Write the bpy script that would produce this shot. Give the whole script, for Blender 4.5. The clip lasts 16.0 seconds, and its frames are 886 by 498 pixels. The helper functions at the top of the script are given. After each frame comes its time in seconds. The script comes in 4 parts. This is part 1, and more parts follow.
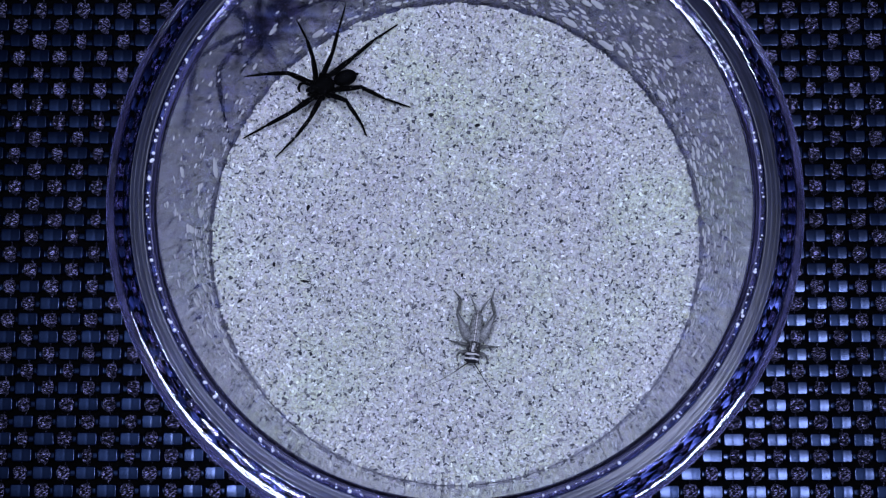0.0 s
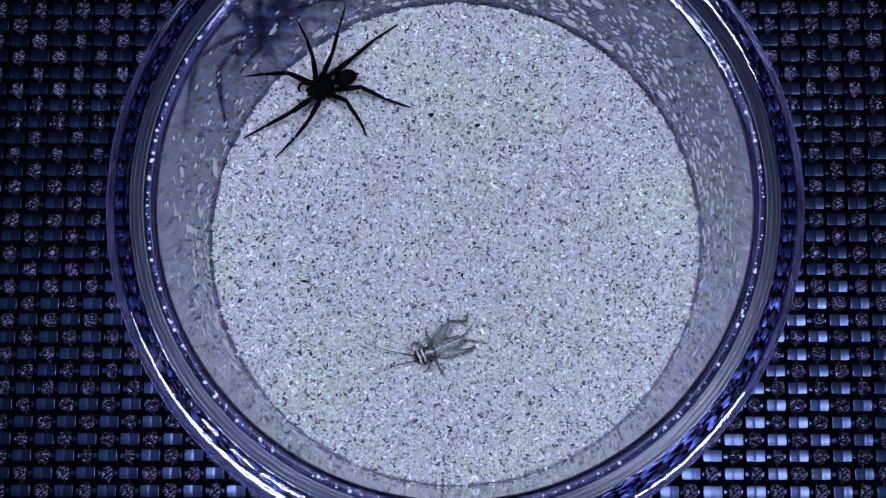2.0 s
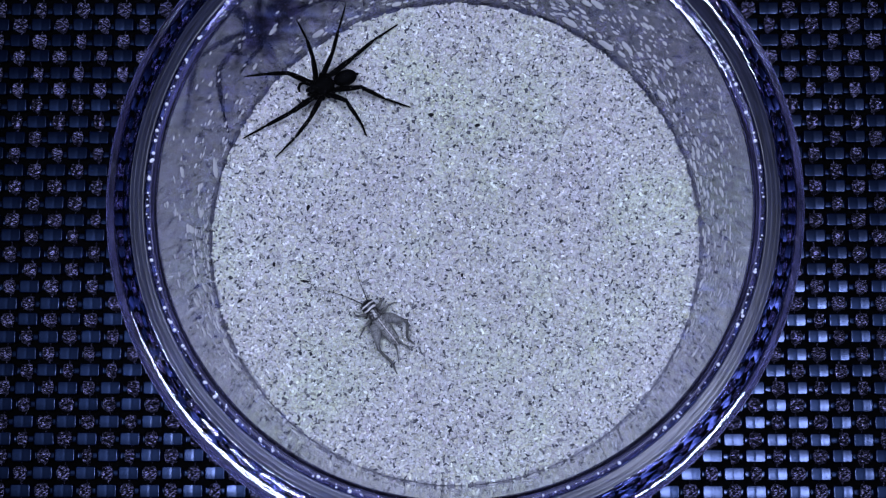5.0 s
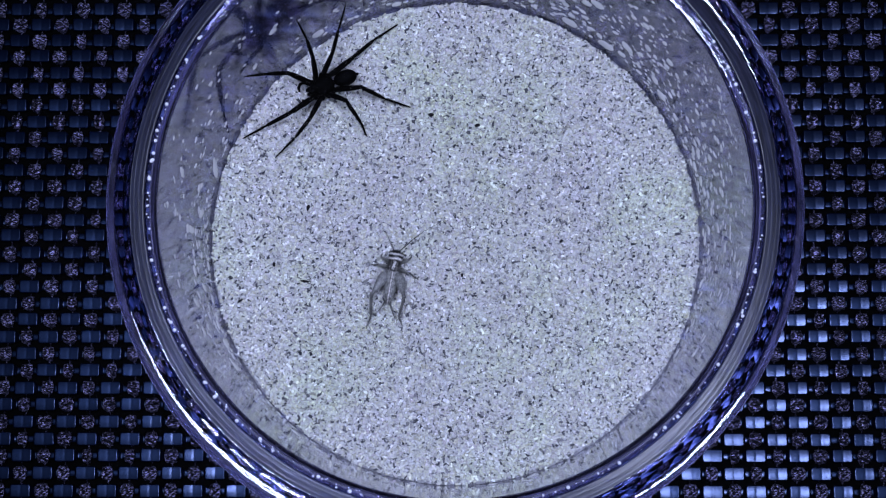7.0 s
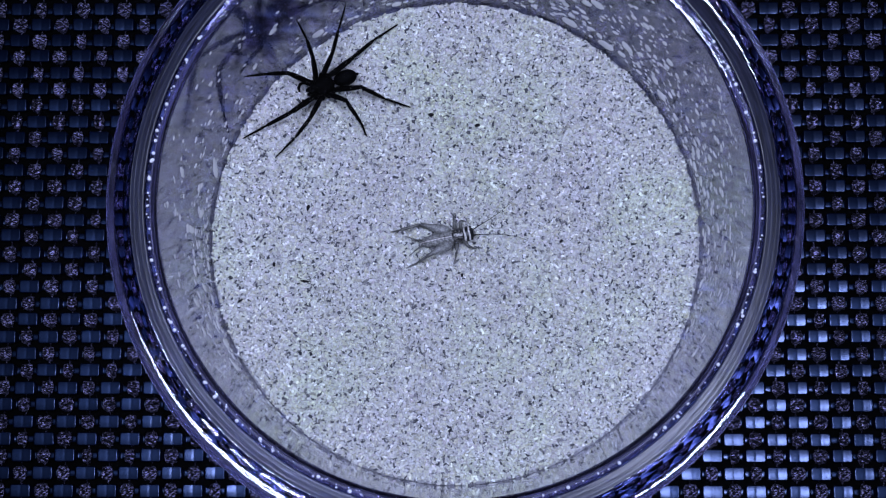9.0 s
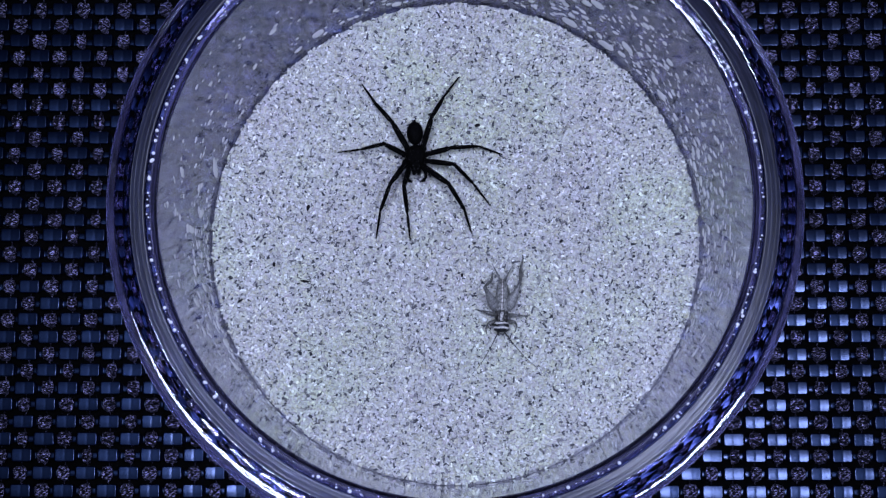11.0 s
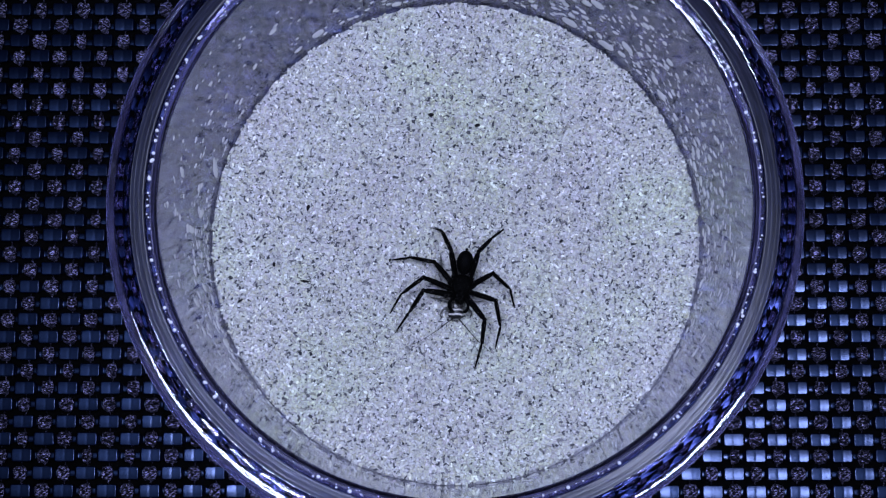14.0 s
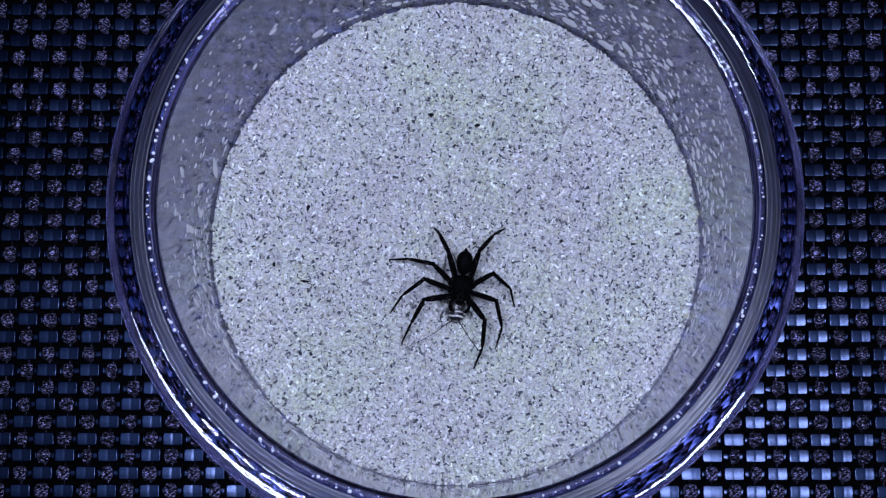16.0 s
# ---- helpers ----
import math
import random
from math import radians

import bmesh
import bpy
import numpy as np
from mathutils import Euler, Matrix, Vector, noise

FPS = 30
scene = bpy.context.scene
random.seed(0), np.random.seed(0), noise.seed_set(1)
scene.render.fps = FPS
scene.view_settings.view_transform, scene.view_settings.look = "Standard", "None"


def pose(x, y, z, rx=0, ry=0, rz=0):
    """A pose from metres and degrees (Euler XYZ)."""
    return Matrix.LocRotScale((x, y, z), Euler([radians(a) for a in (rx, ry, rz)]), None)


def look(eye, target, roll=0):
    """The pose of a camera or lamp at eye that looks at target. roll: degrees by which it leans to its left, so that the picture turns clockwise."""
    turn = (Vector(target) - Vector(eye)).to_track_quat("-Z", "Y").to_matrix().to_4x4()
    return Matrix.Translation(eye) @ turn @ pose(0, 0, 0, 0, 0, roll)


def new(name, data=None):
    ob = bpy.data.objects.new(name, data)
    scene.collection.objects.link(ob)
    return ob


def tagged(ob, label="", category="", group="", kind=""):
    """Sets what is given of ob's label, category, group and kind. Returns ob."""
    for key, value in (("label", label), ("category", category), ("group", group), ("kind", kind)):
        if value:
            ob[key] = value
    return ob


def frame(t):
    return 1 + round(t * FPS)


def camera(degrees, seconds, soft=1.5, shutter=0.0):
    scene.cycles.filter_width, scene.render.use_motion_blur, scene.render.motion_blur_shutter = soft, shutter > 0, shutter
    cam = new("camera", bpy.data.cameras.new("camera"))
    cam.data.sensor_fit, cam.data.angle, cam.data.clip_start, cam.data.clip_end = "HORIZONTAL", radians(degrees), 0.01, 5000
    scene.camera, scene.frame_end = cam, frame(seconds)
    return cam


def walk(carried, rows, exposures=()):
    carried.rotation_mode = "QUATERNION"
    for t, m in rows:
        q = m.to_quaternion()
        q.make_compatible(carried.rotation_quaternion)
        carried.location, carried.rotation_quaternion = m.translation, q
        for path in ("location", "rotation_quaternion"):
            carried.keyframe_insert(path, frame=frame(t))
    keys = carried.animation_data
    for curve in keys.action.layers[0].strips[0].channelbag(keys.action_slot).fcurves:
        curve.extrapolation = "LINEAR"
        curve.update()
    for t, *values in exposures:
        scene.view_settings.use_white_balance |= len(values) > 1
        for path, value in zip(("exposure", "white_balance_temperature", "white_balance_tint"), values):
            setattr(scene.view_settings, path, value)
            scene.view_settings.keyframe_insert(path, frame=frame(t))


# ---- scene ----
cam = camera(28.39, 16.0, soft=1.2, shutter=0.5)
STILL = pose(0.00110, -0.05331, 0.34503, 8.81, 0.6, 0)
walk(cam, [(0, STILL), (16.0, STILL)])

# ---- world and lamps ----
MM = 0.001
SAND_Z = 14.0          # height of the sand over the table, mm
world = bpy.data.worlds.new("night_room")
world.use_nodes = True
world.node_tree.nodes["Background"].inputs[0].default_value = (0.10, 0.12, 0.30, 1)
world.node_tree.nodes["Background"].inputs[1].default_value = 0.008
scene.world = world
scene.view_settings.exposure = 0.0


def area_lamp(name, eye, target, size, watts, colour, size_y=None):
    data = bpy.data.lights.new(name, "AREA")
    data.energy, data.color, data.size = watts, colour, size
    if size_y:
        data.shape, data.size_y = "RECTANGLE", size_y
    lamp = new(name, data)
    lamp.matrix_world = look(eye, target)
    return lamp


# two cold LED lamps on either side of the table
area_lamp("led_lamp", (-0.049, -0.002, 0.455), (0.0, 0.0, 0.014), 0.092, 1.61, (0.575, 0.655, 1.0))
area_lamp("led_lamp", (0.119, -0.056, 0.455), (0.0, 0.0, 0.014), 0.075, 1.22, (0.575, 0.65, 1.0), 0.060)


# ---- materials ----
def material(name, colour=(0.5, 0.5, 0.5), rough=0.5, metal=0.0, spec=0.5):
    m = bpy.data.materials.new(name)
    m.use_nodes = True
    b = m.node_tree.nodes["Principled BSDF"]
    b.inputs["Base Color"].default_value = (*colour, 1)
    b.inputs["Roughness"].default_value = rough
    b.inputs["Metallic"].default_value = metal
    b.inputs["Specular IOR Level"].default_value = spec
    return m, m.node_tree.nodes, m.node_tree.links, b


def ramp(nodes, stops, mode="LINEAR"):
    r = nodes.new("ShaderNodeValToRGB")
    r.color_ramp.interpolation = mode
    e = r.color_ramp.elements
    while len(e) < len(stops):
        e.new(0.5)
    for el, (p, c) in zip(e, stops):
        el.position = p
        el.color = (*c, 1) if len(c) == 3 else (*c,)
    return r


def noise_tex(nodes, links, scale, detail=4.0, rough=0.6, coord="Object"):
    tc = nodes.new("ShaderNodeTexCoord")
    n = nodes.new("ShaderNodeTexNoise")
    n.inputs["Scale"].default_value, n.inputs["Detail"].default_value = scale, detail
    n.inputs["Roughness"].default_value = rough
    links.new(tc.outputs[coord], n.inputs["Vector"])
    return n


def bump(nodes, links, height, bsdf, strength, distance):
    b = nodes.new("ShaderNodeBump")
    b.inputs["Strength"].default_value, b.inputs["Distance"].default_value = strength, distance
    links.new(height, b.inputs["Height"])
    links.new(b.outputs[0], bsdf.inputs["Normal"])
    return b


def sand_material():
    m, n, l, b = material("quartz_sand", rough=0.55)
    g = n.new("ShaderNodeNewGeometry")
    r = ramp(n, [(0.0, (0.008, 0.009, 0.014)), (0.062, (0.030, 0.032, 0.048)), (0.088, (0.13, 0.128, 0.135)), (0.17, (0.38, 0.37, 0.34)),
                 (0.45, (0.525, 0.515, 0.475)), (0.78, (0.615, 0.61, 0.57)), (0.945, (0.70, 0.70, 0.67)), (0.97, (0.95, 0.95, 0.93)), (1.0, (0.97, 0.97, 0.95))])
    l.new(g.outputs["Random Per Island"], r.inputs[0])
    big = noise_tex(n, l, 55.0, 2.0)
    fine = noise_tex(n, l, 2600.0, 3.0)
    mixb = n.new("ShaderNodeMix")
    mixb.data_type, mixb.blend_type = "RGBA", "MULTIPLY"
    mixb.inputs["Factor"].default_value = 1.0
    r2 = ramp(n, [(0.32, (0.93, 0.915, 0.95)), (0.50, (0.94, 0.955, 0.94)), (0.68, (0.93, 1.0, 0.87))])
    l.new(big.outputs["Fac"], r2.inputs[0])
    l.new(r.outputs[0], mixb.inputs["A"])
    l.new(r2.outputs[0], mixb.inputs["B"])
    mixc = n.new("ShaderNodeMix")
    mixc.data_type, mixc.blend_type = "RGBA", "MULTIPLY"
    mixc.inputs["Factor"].default_value = 1.0
    r3 = ramp(n, [(0.30, (0.6, 0.6, 0.6)), (0.65, (1.0, 1.0, 1.0))])
    l.new(fine.outputs["Fac"], r3.inputs[0])
    l.new(mixb.outputs["Result"], mixc.inputs["A"])
    l.new(r3.outputs[0], mixc.inputs["B"])
    # a second random number gives each grain a faint tint
    many = n.new("ShaderNodeMath")
    many.operation = "MULTIPLY"
    many.inputs[1].default_value = 97.0
    frac = n.new("ShaderNodeMath")
    frac.operation = "FRACT"
    l.new(g.outputs["Random Per Island"], many.inputs[0])
    l.new(many.outputs[0], frac.inputs[0])
    r4 = ramp(n, [(0.0, (1.0, 0.97, 0.80)), (0.25, (0.98, 1.0, 0.90)), (0.55, (1.0, 1.0, 1.0)), (0.8, (0.93, 0.95, 1.0)), (1.0, (1.0, 0.92, 1.0))])
    l.new(frac.outputs[0], r4.inputs[0])
    mixd = n.new("ShaderNodeMix")
    mixd.data_type, mixd.blend_type = "RGBA", "MULTIPLY"
    mixd.inputs["Factor"].default_value = 1.0
    l.new(mixc.outputs["Result"], mixd.inputs["A"])
    l.new(r4.outputs[0], mixd.inputs["B"])
    l.new(mixd.outputs["Result"], b.inputs["Base Color"])
    return m


def sand_bed_material():
    m, n, l, b = material("packed_sand", rough=0.9)
    t = noise_tex(n, l, 1500.0, 3.0)
    r = ramp(n, [(0.35, (0.22, 0.22, 0.22)), (0.50, (0.42, 0.42, 0.42)), (0.65, (0.58, 0.58, 0.57))])
    l.new(t.outputs["Fac"], r.inputs[0])
    l.new(r.outputs[0], b.inputs["Base Color"])
    return m


def clear_plastic():
    m, n, l, b = material("clear_plastic", (0.54, 0.53, 0.97), 0.02)
    b.inputs["Transmission Weight"].default_value = 1.0
    b.inputs["IOR"].default_value = 1.45
    t = noise_tex(n, l, 160.0, 5.0)
    r = ramp(n, [(0.4, (0.0, 0.0, 0.0)), (0.8, (0.05, 0.05, 0.05))])
    l.new(t.outputs["Fac"], r.inputs[0])
    l.new(r.outputs[0], b.inputs["Roughness"])
    ripple = noise_tex(n, l, 620.0, 3.0, 0.6)
    bump(n, l, ripple.outputs["Fac"], b, 0.025, 0.0002)
    return m


def fogged_plastic():
    # the same plastic, scuffed and fogged inside
    m, n, l, b = material("fogged_plastic", (0.50, 0.49, 0.75), 0.12)
    b.inputs["IOR"].default_value = 1.57
    t = noise_tex(n, l, 90.0, 6.0, 0.65)
    haze = ramp(n, [(0.38, (0.95, 0.95, 0.95)), (0.62, (1.0, 1.0, 1.0))])
    l.new(t.outputs["Fac"], haze.inputs[0])
    l.new(haze.outputs[0], b.inputs["Transmission Weight"])
    r2 = ramp(n, [(0.30, (0.015, 0.015, 0.015)), (0.70, (0.075, 0.075, 0.075))])
    l.new(t.outputs["Fac"], r2.inputs[0])
    l.new(r2.outputs[0], b.inputs["Roughness"])
    scuff = noise_tex(n, l, 750.0, 4.0, 0.7)
    bump(n, l, scuff.outputs["Fac"], b, 0.024, 0.0002)
    return m


def frosted_plastic():
    # the ledge of the rim, matt and greyish, with streaks that run round it
    m, n, l, b = material("frosted_plastic", (0.040, 0.044, 0.078), 0.30, 0.0, 0.28)
    b.inputs["IOR"].default_value = 1.45
    tc = n.new("ShaderNodeTexCoord")
    sep = n.new("ShaderNodeSeparateXYZ")
    l.new(tc.outputs["Object"], sep.inputs[0])
    turn = n.new("ShaderNodeMath")
    turn.operation = "ARCTAN2"
    l.new(sep.outputs["Y"], turn.inputs[0])
    l.new(sep.outputs["X"], turn.inputs[1])
    far = n.new("ShaderNodeVectorMath")
    far.operation = "LENGTH"
    flat = n.new("ShaderNodeCombineXYZ")
    l.new(sep.outputs["X"], flat.inputs["X"])
    l.new(sep.outputs["Y"], flat.inputs["Y"])
    l.new(flat.outputs[0], far.inputs[0])
    ring = n.new("ShaderNodeMath")
    ring.operation, ring.inputs[1].default_value = "MULTIPLY", 1800.0
    l.new(far.outputs["Value"], ring.inputs[0])
    arc = n.new("ShaderNodeMath")
    arc.operation, arc.inputs[1].default_value = "MULTIPLY", 7.0
    l.new(turn.outputs[0], arc.inputs[0])
    both = n.new("ShaderNodeCombineXYZ")
    l.new(ring.outputs[0], both.inputs["X"])
    l.new(arc.outputs[0], both.inputs["Y"])
    t = n.new("ShaderNodeTexNoise")
    t.inputs["Scale"].default_value, t.inputs["Detail"].default_value, t.inputs["Roughness"].default_value = 1.0, 4.0, 0.6
    l.new(both.outputs[0], t.inputs["Vector"])
    r = ramp(n, [(0.34, (0.48, 0.48, 0.48)), (0.66, (1.0, 1.0, 1.0))])
    l.new(t.outputs["Fac"], r.inputs[0])
    l.new(r.outputs[0], b.inputs["Transmission Weight"])
    bump(n, l, t.outputs["Fac"], b, 0.25, 0.0002)
    return m


def weft_material():
    # vinyl drawn along its length: one sharp lobe that spreads across the strand, one dull lobe
    m, n, l, b = material("black_vinyl", (0.0004, 0.001, 0.004), 0.25, 0.0, 0.56)
    b.inputs["Specular Tint"].default_value = (0.50, 0.62, 1.0, 1)
    b.inputs["Anisotropic"].default_value = 0.80
    tan = n.new("ShaderNodeTangent")
    tan.direction_type, tan.axis = "RADIAL", "X"
    l.new(tan.outputs[0], b.inputs["Tangent"])
    t = noise_tex(n, l, 700.0, 3.0)
    r = ramp(n, [(0.3, (0.16, 0.16, 0.16)), (0.7, (0.205, 0.205, 0.205))])
    l.new(t.outputs["Fac"], r.inputs[0])
    l.new(r.outputs[0], b.inputs["Roughness"])
    d = n.new("ShaderNodeBsdfPrincipled")
    d.inputs["Base Color"].default_value = (0.0003, 0.0008, 0.004, 1)
    d.inputs["Roughness"].default_value = 0.335
    d.inputs["Specular IOR Level"].default_value = 0.54
    d.inputs["Specular Tint"].default_value = (0.26, 0.45, 1.0, 1)
    bump(n, l, t.outputs["Fac"], d, 0.15, 0.0001)
    mx = n.new("ShaderNodeMixShader")
    mx.inputs[0].default_value = 0.42
    l.new(b.outputs[0], mx.inputs[1])
    l.new(d.outputs[0], mx.inputs[2])
    l.new(mx.outputs[0], n["Material Output"].inputs["Surface"])
    return m


def warp_material():
    m, n, l, b = material("glitter_yarn", (0.05, 0.05, 0.07), 0.32, 0.6, 0.35)
    tc = n.new("ShaderNodeTexCoord")
    v = n.new("ShaderNodeTexVoronoi")
    v.inputs["Scale"].default_value = 6200.0
    # flecks drawn out across the yarn
    mp = n.new("ShaderNodeMapping")
    mp.inputs["Scale"].default_value = (0.58, 1.0, 1.0)
    l.new(tc.outputs["Object"], mp.inputs["Vector"])
    l.new(mp.outputs[0], v.inputs["Vector"])
    r = ramp(n, [(0.0, (0.001, 0.001, 0.0015)), (0.48, (0.003, 0.003, 0.006)), (0.76, (0.05, 0.046, 0.09)), (1.0, (0.60, 0.56, 0.93))])
    sep = n.new("ShaderNodeSeparateColor")
    l.new(v.outputs["Color"], sep.inputs[0])
    l.new(sep.outputs[0], r.inputs[0])
    l.new(r.outputs[0], b.inputs["Base Color"])
    t = noise_tex(n, l, 3000.0, 3.0, 0.6)
    bump(n, l, t.outputs["Fac"], b, 1.0, 0.0006)
    return m


def spider_material():
    m, n, l, b = material("black_spider_cuticle", (0.002, 0.002, 0.002), 0.55, 0.0, 0.02)
    t = noise_tex(n, l, 1800.0, 5.0, 0.75)
    r = ramp(n, [(0.56, (0.0012, 0.0012, 0.0012)), (0.62, (0.004, 0.004, 0.004)), (0.67, (0.15, 0.14, 0.13))])
    l.new(t.outputs["Fac"], r.inputs[0])
    l.new(r.outputs[0], b.inputs["Base Color"])
    bump(n, l, t.outputs["Fac"], b, 0.8, 0.0003)
    return m


def cricket_material(name, stops, axis, low, high, speckle, waver=0.0):
    # bands along one axis of the part, broken up by fine speckles
    m, n, l, b = material(name, rough=0.42)
    tc = n.new("ShaderNodeTexCoord")
    sep = n.new("ShaderNodeSeparateXYZ")
    l.new(tc.outputs["Object"], sep.inputs[0])
    t = noise_tex(n, l, 2600.0, 3.0, 0.65)
    wob = noise_tex(n, l, 1100.0, 2.0)
    src = sep.outputs[axis]
    if axis == "Y":
        ab = n.new("ShaderNodeMath")
        ab.operation = "ABSOLUTE"
        l.new(src, ab.inputs[0])
        src = ab.outputs[0]
    mr = n.new("ShaderNodeMapRange")
    mr.inputs["From Min"].default_value, mr.inputs["From Max"].default_value = low * MM, high * MM
    off = n.new("ShaderNodeMath")
    off.operation, off.inputs[1].default_value, off.inputs[2].default_value = "MULTIPLY_ADD", waver * MM, -0.5 * waver * MM
    l.new(wob.outputs["Fac"], off.inputs[0])
    add = n.new("ShaderNodeMath")
    l.new(src, add.inputs[0])
    l.new(off.outputs[0], add.inputs[1])
    l.new(add.outputs[0], mr.inputs["Value"])
    r = ramp(n, stops)
    l.new(mr.outputs[0], r.inputs[0])
    sp = ramp(n, [(0.42, (0.10, 0.10, 0.10)), (0.56, (1.1, 1.1, 1.1))])
    l.new(t.outputs["Fac"], sp.inputs[0])
    mx = n.new("ShaderNodeMix")
    mx.data_type, mx.blend_type = "RGBA", "MULTIPLY"
    mx.inputs["Factor"].default_value = speckle
    l.new(r.outputs[0], mx.inputs["A"])
    l.new(sp.outputs[0], mx.inputs["B"])
    l.new(mx.outputs["Result"], b.inputs["Base Color"])
    bump(n, l, t.outputs["Fac"], b, 0.4, 0.0002)
    return m


def grainy(name, low, high, scale, rough=0.6, spec=0.5):
    m, n, l, b = material(name, rough=rough, spec=spec)
    t = noise_tex(n, l, scale, 5.0)
    r = ramp(n, [(0.35, low), (0.65, high)])
    l.new(t.outputs["Fac"], r.inputs[0])
    l.new(r.outputs[0], b.inputs["Base Color"])
    bump(n, l, t.outputs["Fac"], b, 0.2, 0.001)
    return m


SAND, BED, PLASTIC, FOGGED, FROSTED = sand_material(), sand_bed_material(), clear_plastic(), fogged_plastic(), frosted_plastic()
WEFT, WARP, SPIDER = weft_material(), warp_material(), spider_material()
TABLE = grainy("black_table_paint", (0.0004, 0.0004, 0.0005), (0.001, 0.001, 0.0012), 30.0, 0.9, 0.02)
TAN, CREAM, INK = (0.205, 0.205, 0.19), (0.60, 0.58, 0.54), (0.006, 0.006, 0.007)
HEAD = cricket_material("banded_cricket_head", [(0.0, INK), (0.15, INK), (0.19, CREAM), (0.29, CREAM), (0.33, INK), (0.51, INK), (0.55, CREAM), (0.63, CREAM),
                        (0.67, INK), (0.90, INK), (0.94, TAN), (1.0, TAN)], "X", 2.35, 4.85, 0.3, 0.35)
THORAX = cricket_material("mottled_cricket_thorax", [(0.0, (0.4, 0.39, 0.36)), (0.06, (0.35, 0.34, 0.31)), (0.12, INK), (0.28, (0.05, 0.046, 0.042)), (0.42, (0.20, 0.19, 0.17)), (0.50, INK), (0.72, (0.06, 0.055, 0.05)), (1.0, TAN)], "Y", 0.0, 1.5, 1.0, 1.3)
ABDOMEN = cricket_material("striped_cricket_abdomen", [(0.0, (0.42, 0.40, 0.37)), (0.05, (0.40, 0.38, 0.35)), (0.09, (0.12, 0.11, 0.10)), (0.15, (0.09, 0.083, 0.075)), (0.22, TAN), (0.55, TAN), (0.68, (0.15, 0.15, 0.138)), (1.0, (0.225, 0.225, 0.208))], "Y", 0.0, 1.5, 0.7, 0.22)
LEGS_TAN = cricket_material("tan_cricket_leg", [(0.0, (0.235, 0.236, 0.22)), (0.6, (0.19, 0.19, 0.178)), (1.0, (0.046, 0.046, 0.043))], "X", 0.0, 6.4, 0.55)
# clear wall drops, part white base colour in place of their bright reflections
SPOT, _n, _l, _b = material("whitened_water_drop", (0.72, 0.72, 0.75), 0.16)
_b.inputs["Transmission Weight"].default_value = 0.55
_b.inputs["IOR"].default_value = 1.33
CRUMB = grainy("dark_mineral", (0.004, 0.004, 0.005), (0.02, 0.018, 0.018), 1500.0, 0.6, 0.1)
# dew with a white base colour that stands in for lamp glints
DEW, _n, _l, _b = material("glint_white_dew", (0.95, 0.95, 1.0), 0.18)
_b.inputs["Transmission Weight"].default_value = 0.25
_b.inputs["IOR"].default_value = 1.33


# ---- mesh helpers, in millimetres ----
def mesh_of(name, verts, faces, mat, smooth=True):
    me = bpy.data.meshes.new(name)
    v = np.asarray(verts, dtype=float) * MM
    me.from_pydata(v.tolist(), [], [tuple(int(i) for i in f) for f in faces])
    if smooth:
        me.polygons.foreach_set("use_smooth", [True] * len(me.polygons))
    me.materials.append(mat)
    me.update()
    return me


def part(name, mesh, parent=None, label="", m=None):
    ob = new(name, mesh)
    if parent is not None:
        ob.parent = parent
    if m is not None:
        ob.matrix_basis = m
    return tagged(ob, label) if label else ob


def tube(path, radii, sides=10, flat=1.0):
    """A closed tapering tube along points; flat squeezes it in z."""
    path = [Vector(p) for p in path]
    verts, faces = [], []
    for i, p in enumerate(path):
        d = (path[min(i + 1, len(path) - 1)] - path[max(i - 1, 0)]).normalized()
        side = d.cross(Vector((0, 0, 1)))
        side = side.normalized() if side.length > 1e-4 else Vector((0, 1, 0))
        up = side.cross(d)
        for k in range(sides):
            a = 2 * math.pi * k / sides
            verts.append(p + radii[i] * (math.cos(a) * side + flat * math.sin(a) * up))
    for i in range(len(path) - 1):
        for k in range(sides):
            k2 = (k + 1) % sides
            faces.append((i * sides + k, i * sides + k2, (i + 1) * sides + k2, (i + 1) * sides + k))
    faces.append(tuple(range(sides))[::-1])
    faces.append(tuple(range((len(path) - 1) * sides, len(path) * sides)))
    return [tuple(v) for v in verts], faces


def limb(length, r0, r1, belly=0.15, steps=9, sides=10, flat=1.0):
    """A limb segment along +x with a swollen middle and rounded ends."""
    pts, rad = [], []
    for i in range(steps + 1):
        u = i / steps
        pts.append((length * u, 0, 0))
        r = r0 + (r1 - r0) * u + belly * math.sin(math.pi * u) * r0
        if u < 0.05 or u > 0.95:
            r *= 0.55
        rad.append(r)
    return tube(pts, rad, sides, flat)


def egg(centre, radii, nu=20, nv=14, dent=0.0):
    """A closed ellipsoid along x, its front end blunter by dent."""
    verts, faces = [], []
    for j in range(nv + 1):
        a = math.pi * j / nv
        x, r = math.cos(a), math.sin(a)
        r *= 1 + dent * x
        for i in range(nu):
            b = 2 * math.pi * i / nu
            verts.append((centre[0] + radii[0] * x, centre[1] + radii[1] * r * math.cos(b), centre[2] + radii[2] * r * math.sin(b)))
    for j in range(nv):
        for i in range(nu):
            i2 = (i + 1) % nu
            faces.append((j * nu + i, (j + 1) * nu + i, (j + 1) * nu + i2, j * nu + i2))
    return verts, faces


def joined(*pieces):
    verts, faces = [], []
    for v, f in pieces:
        o = len(verts)
        verts += [tuple(p) for p in v]
        faces += [tuple(i + o for i in q) for q in f]
    return verts, faces


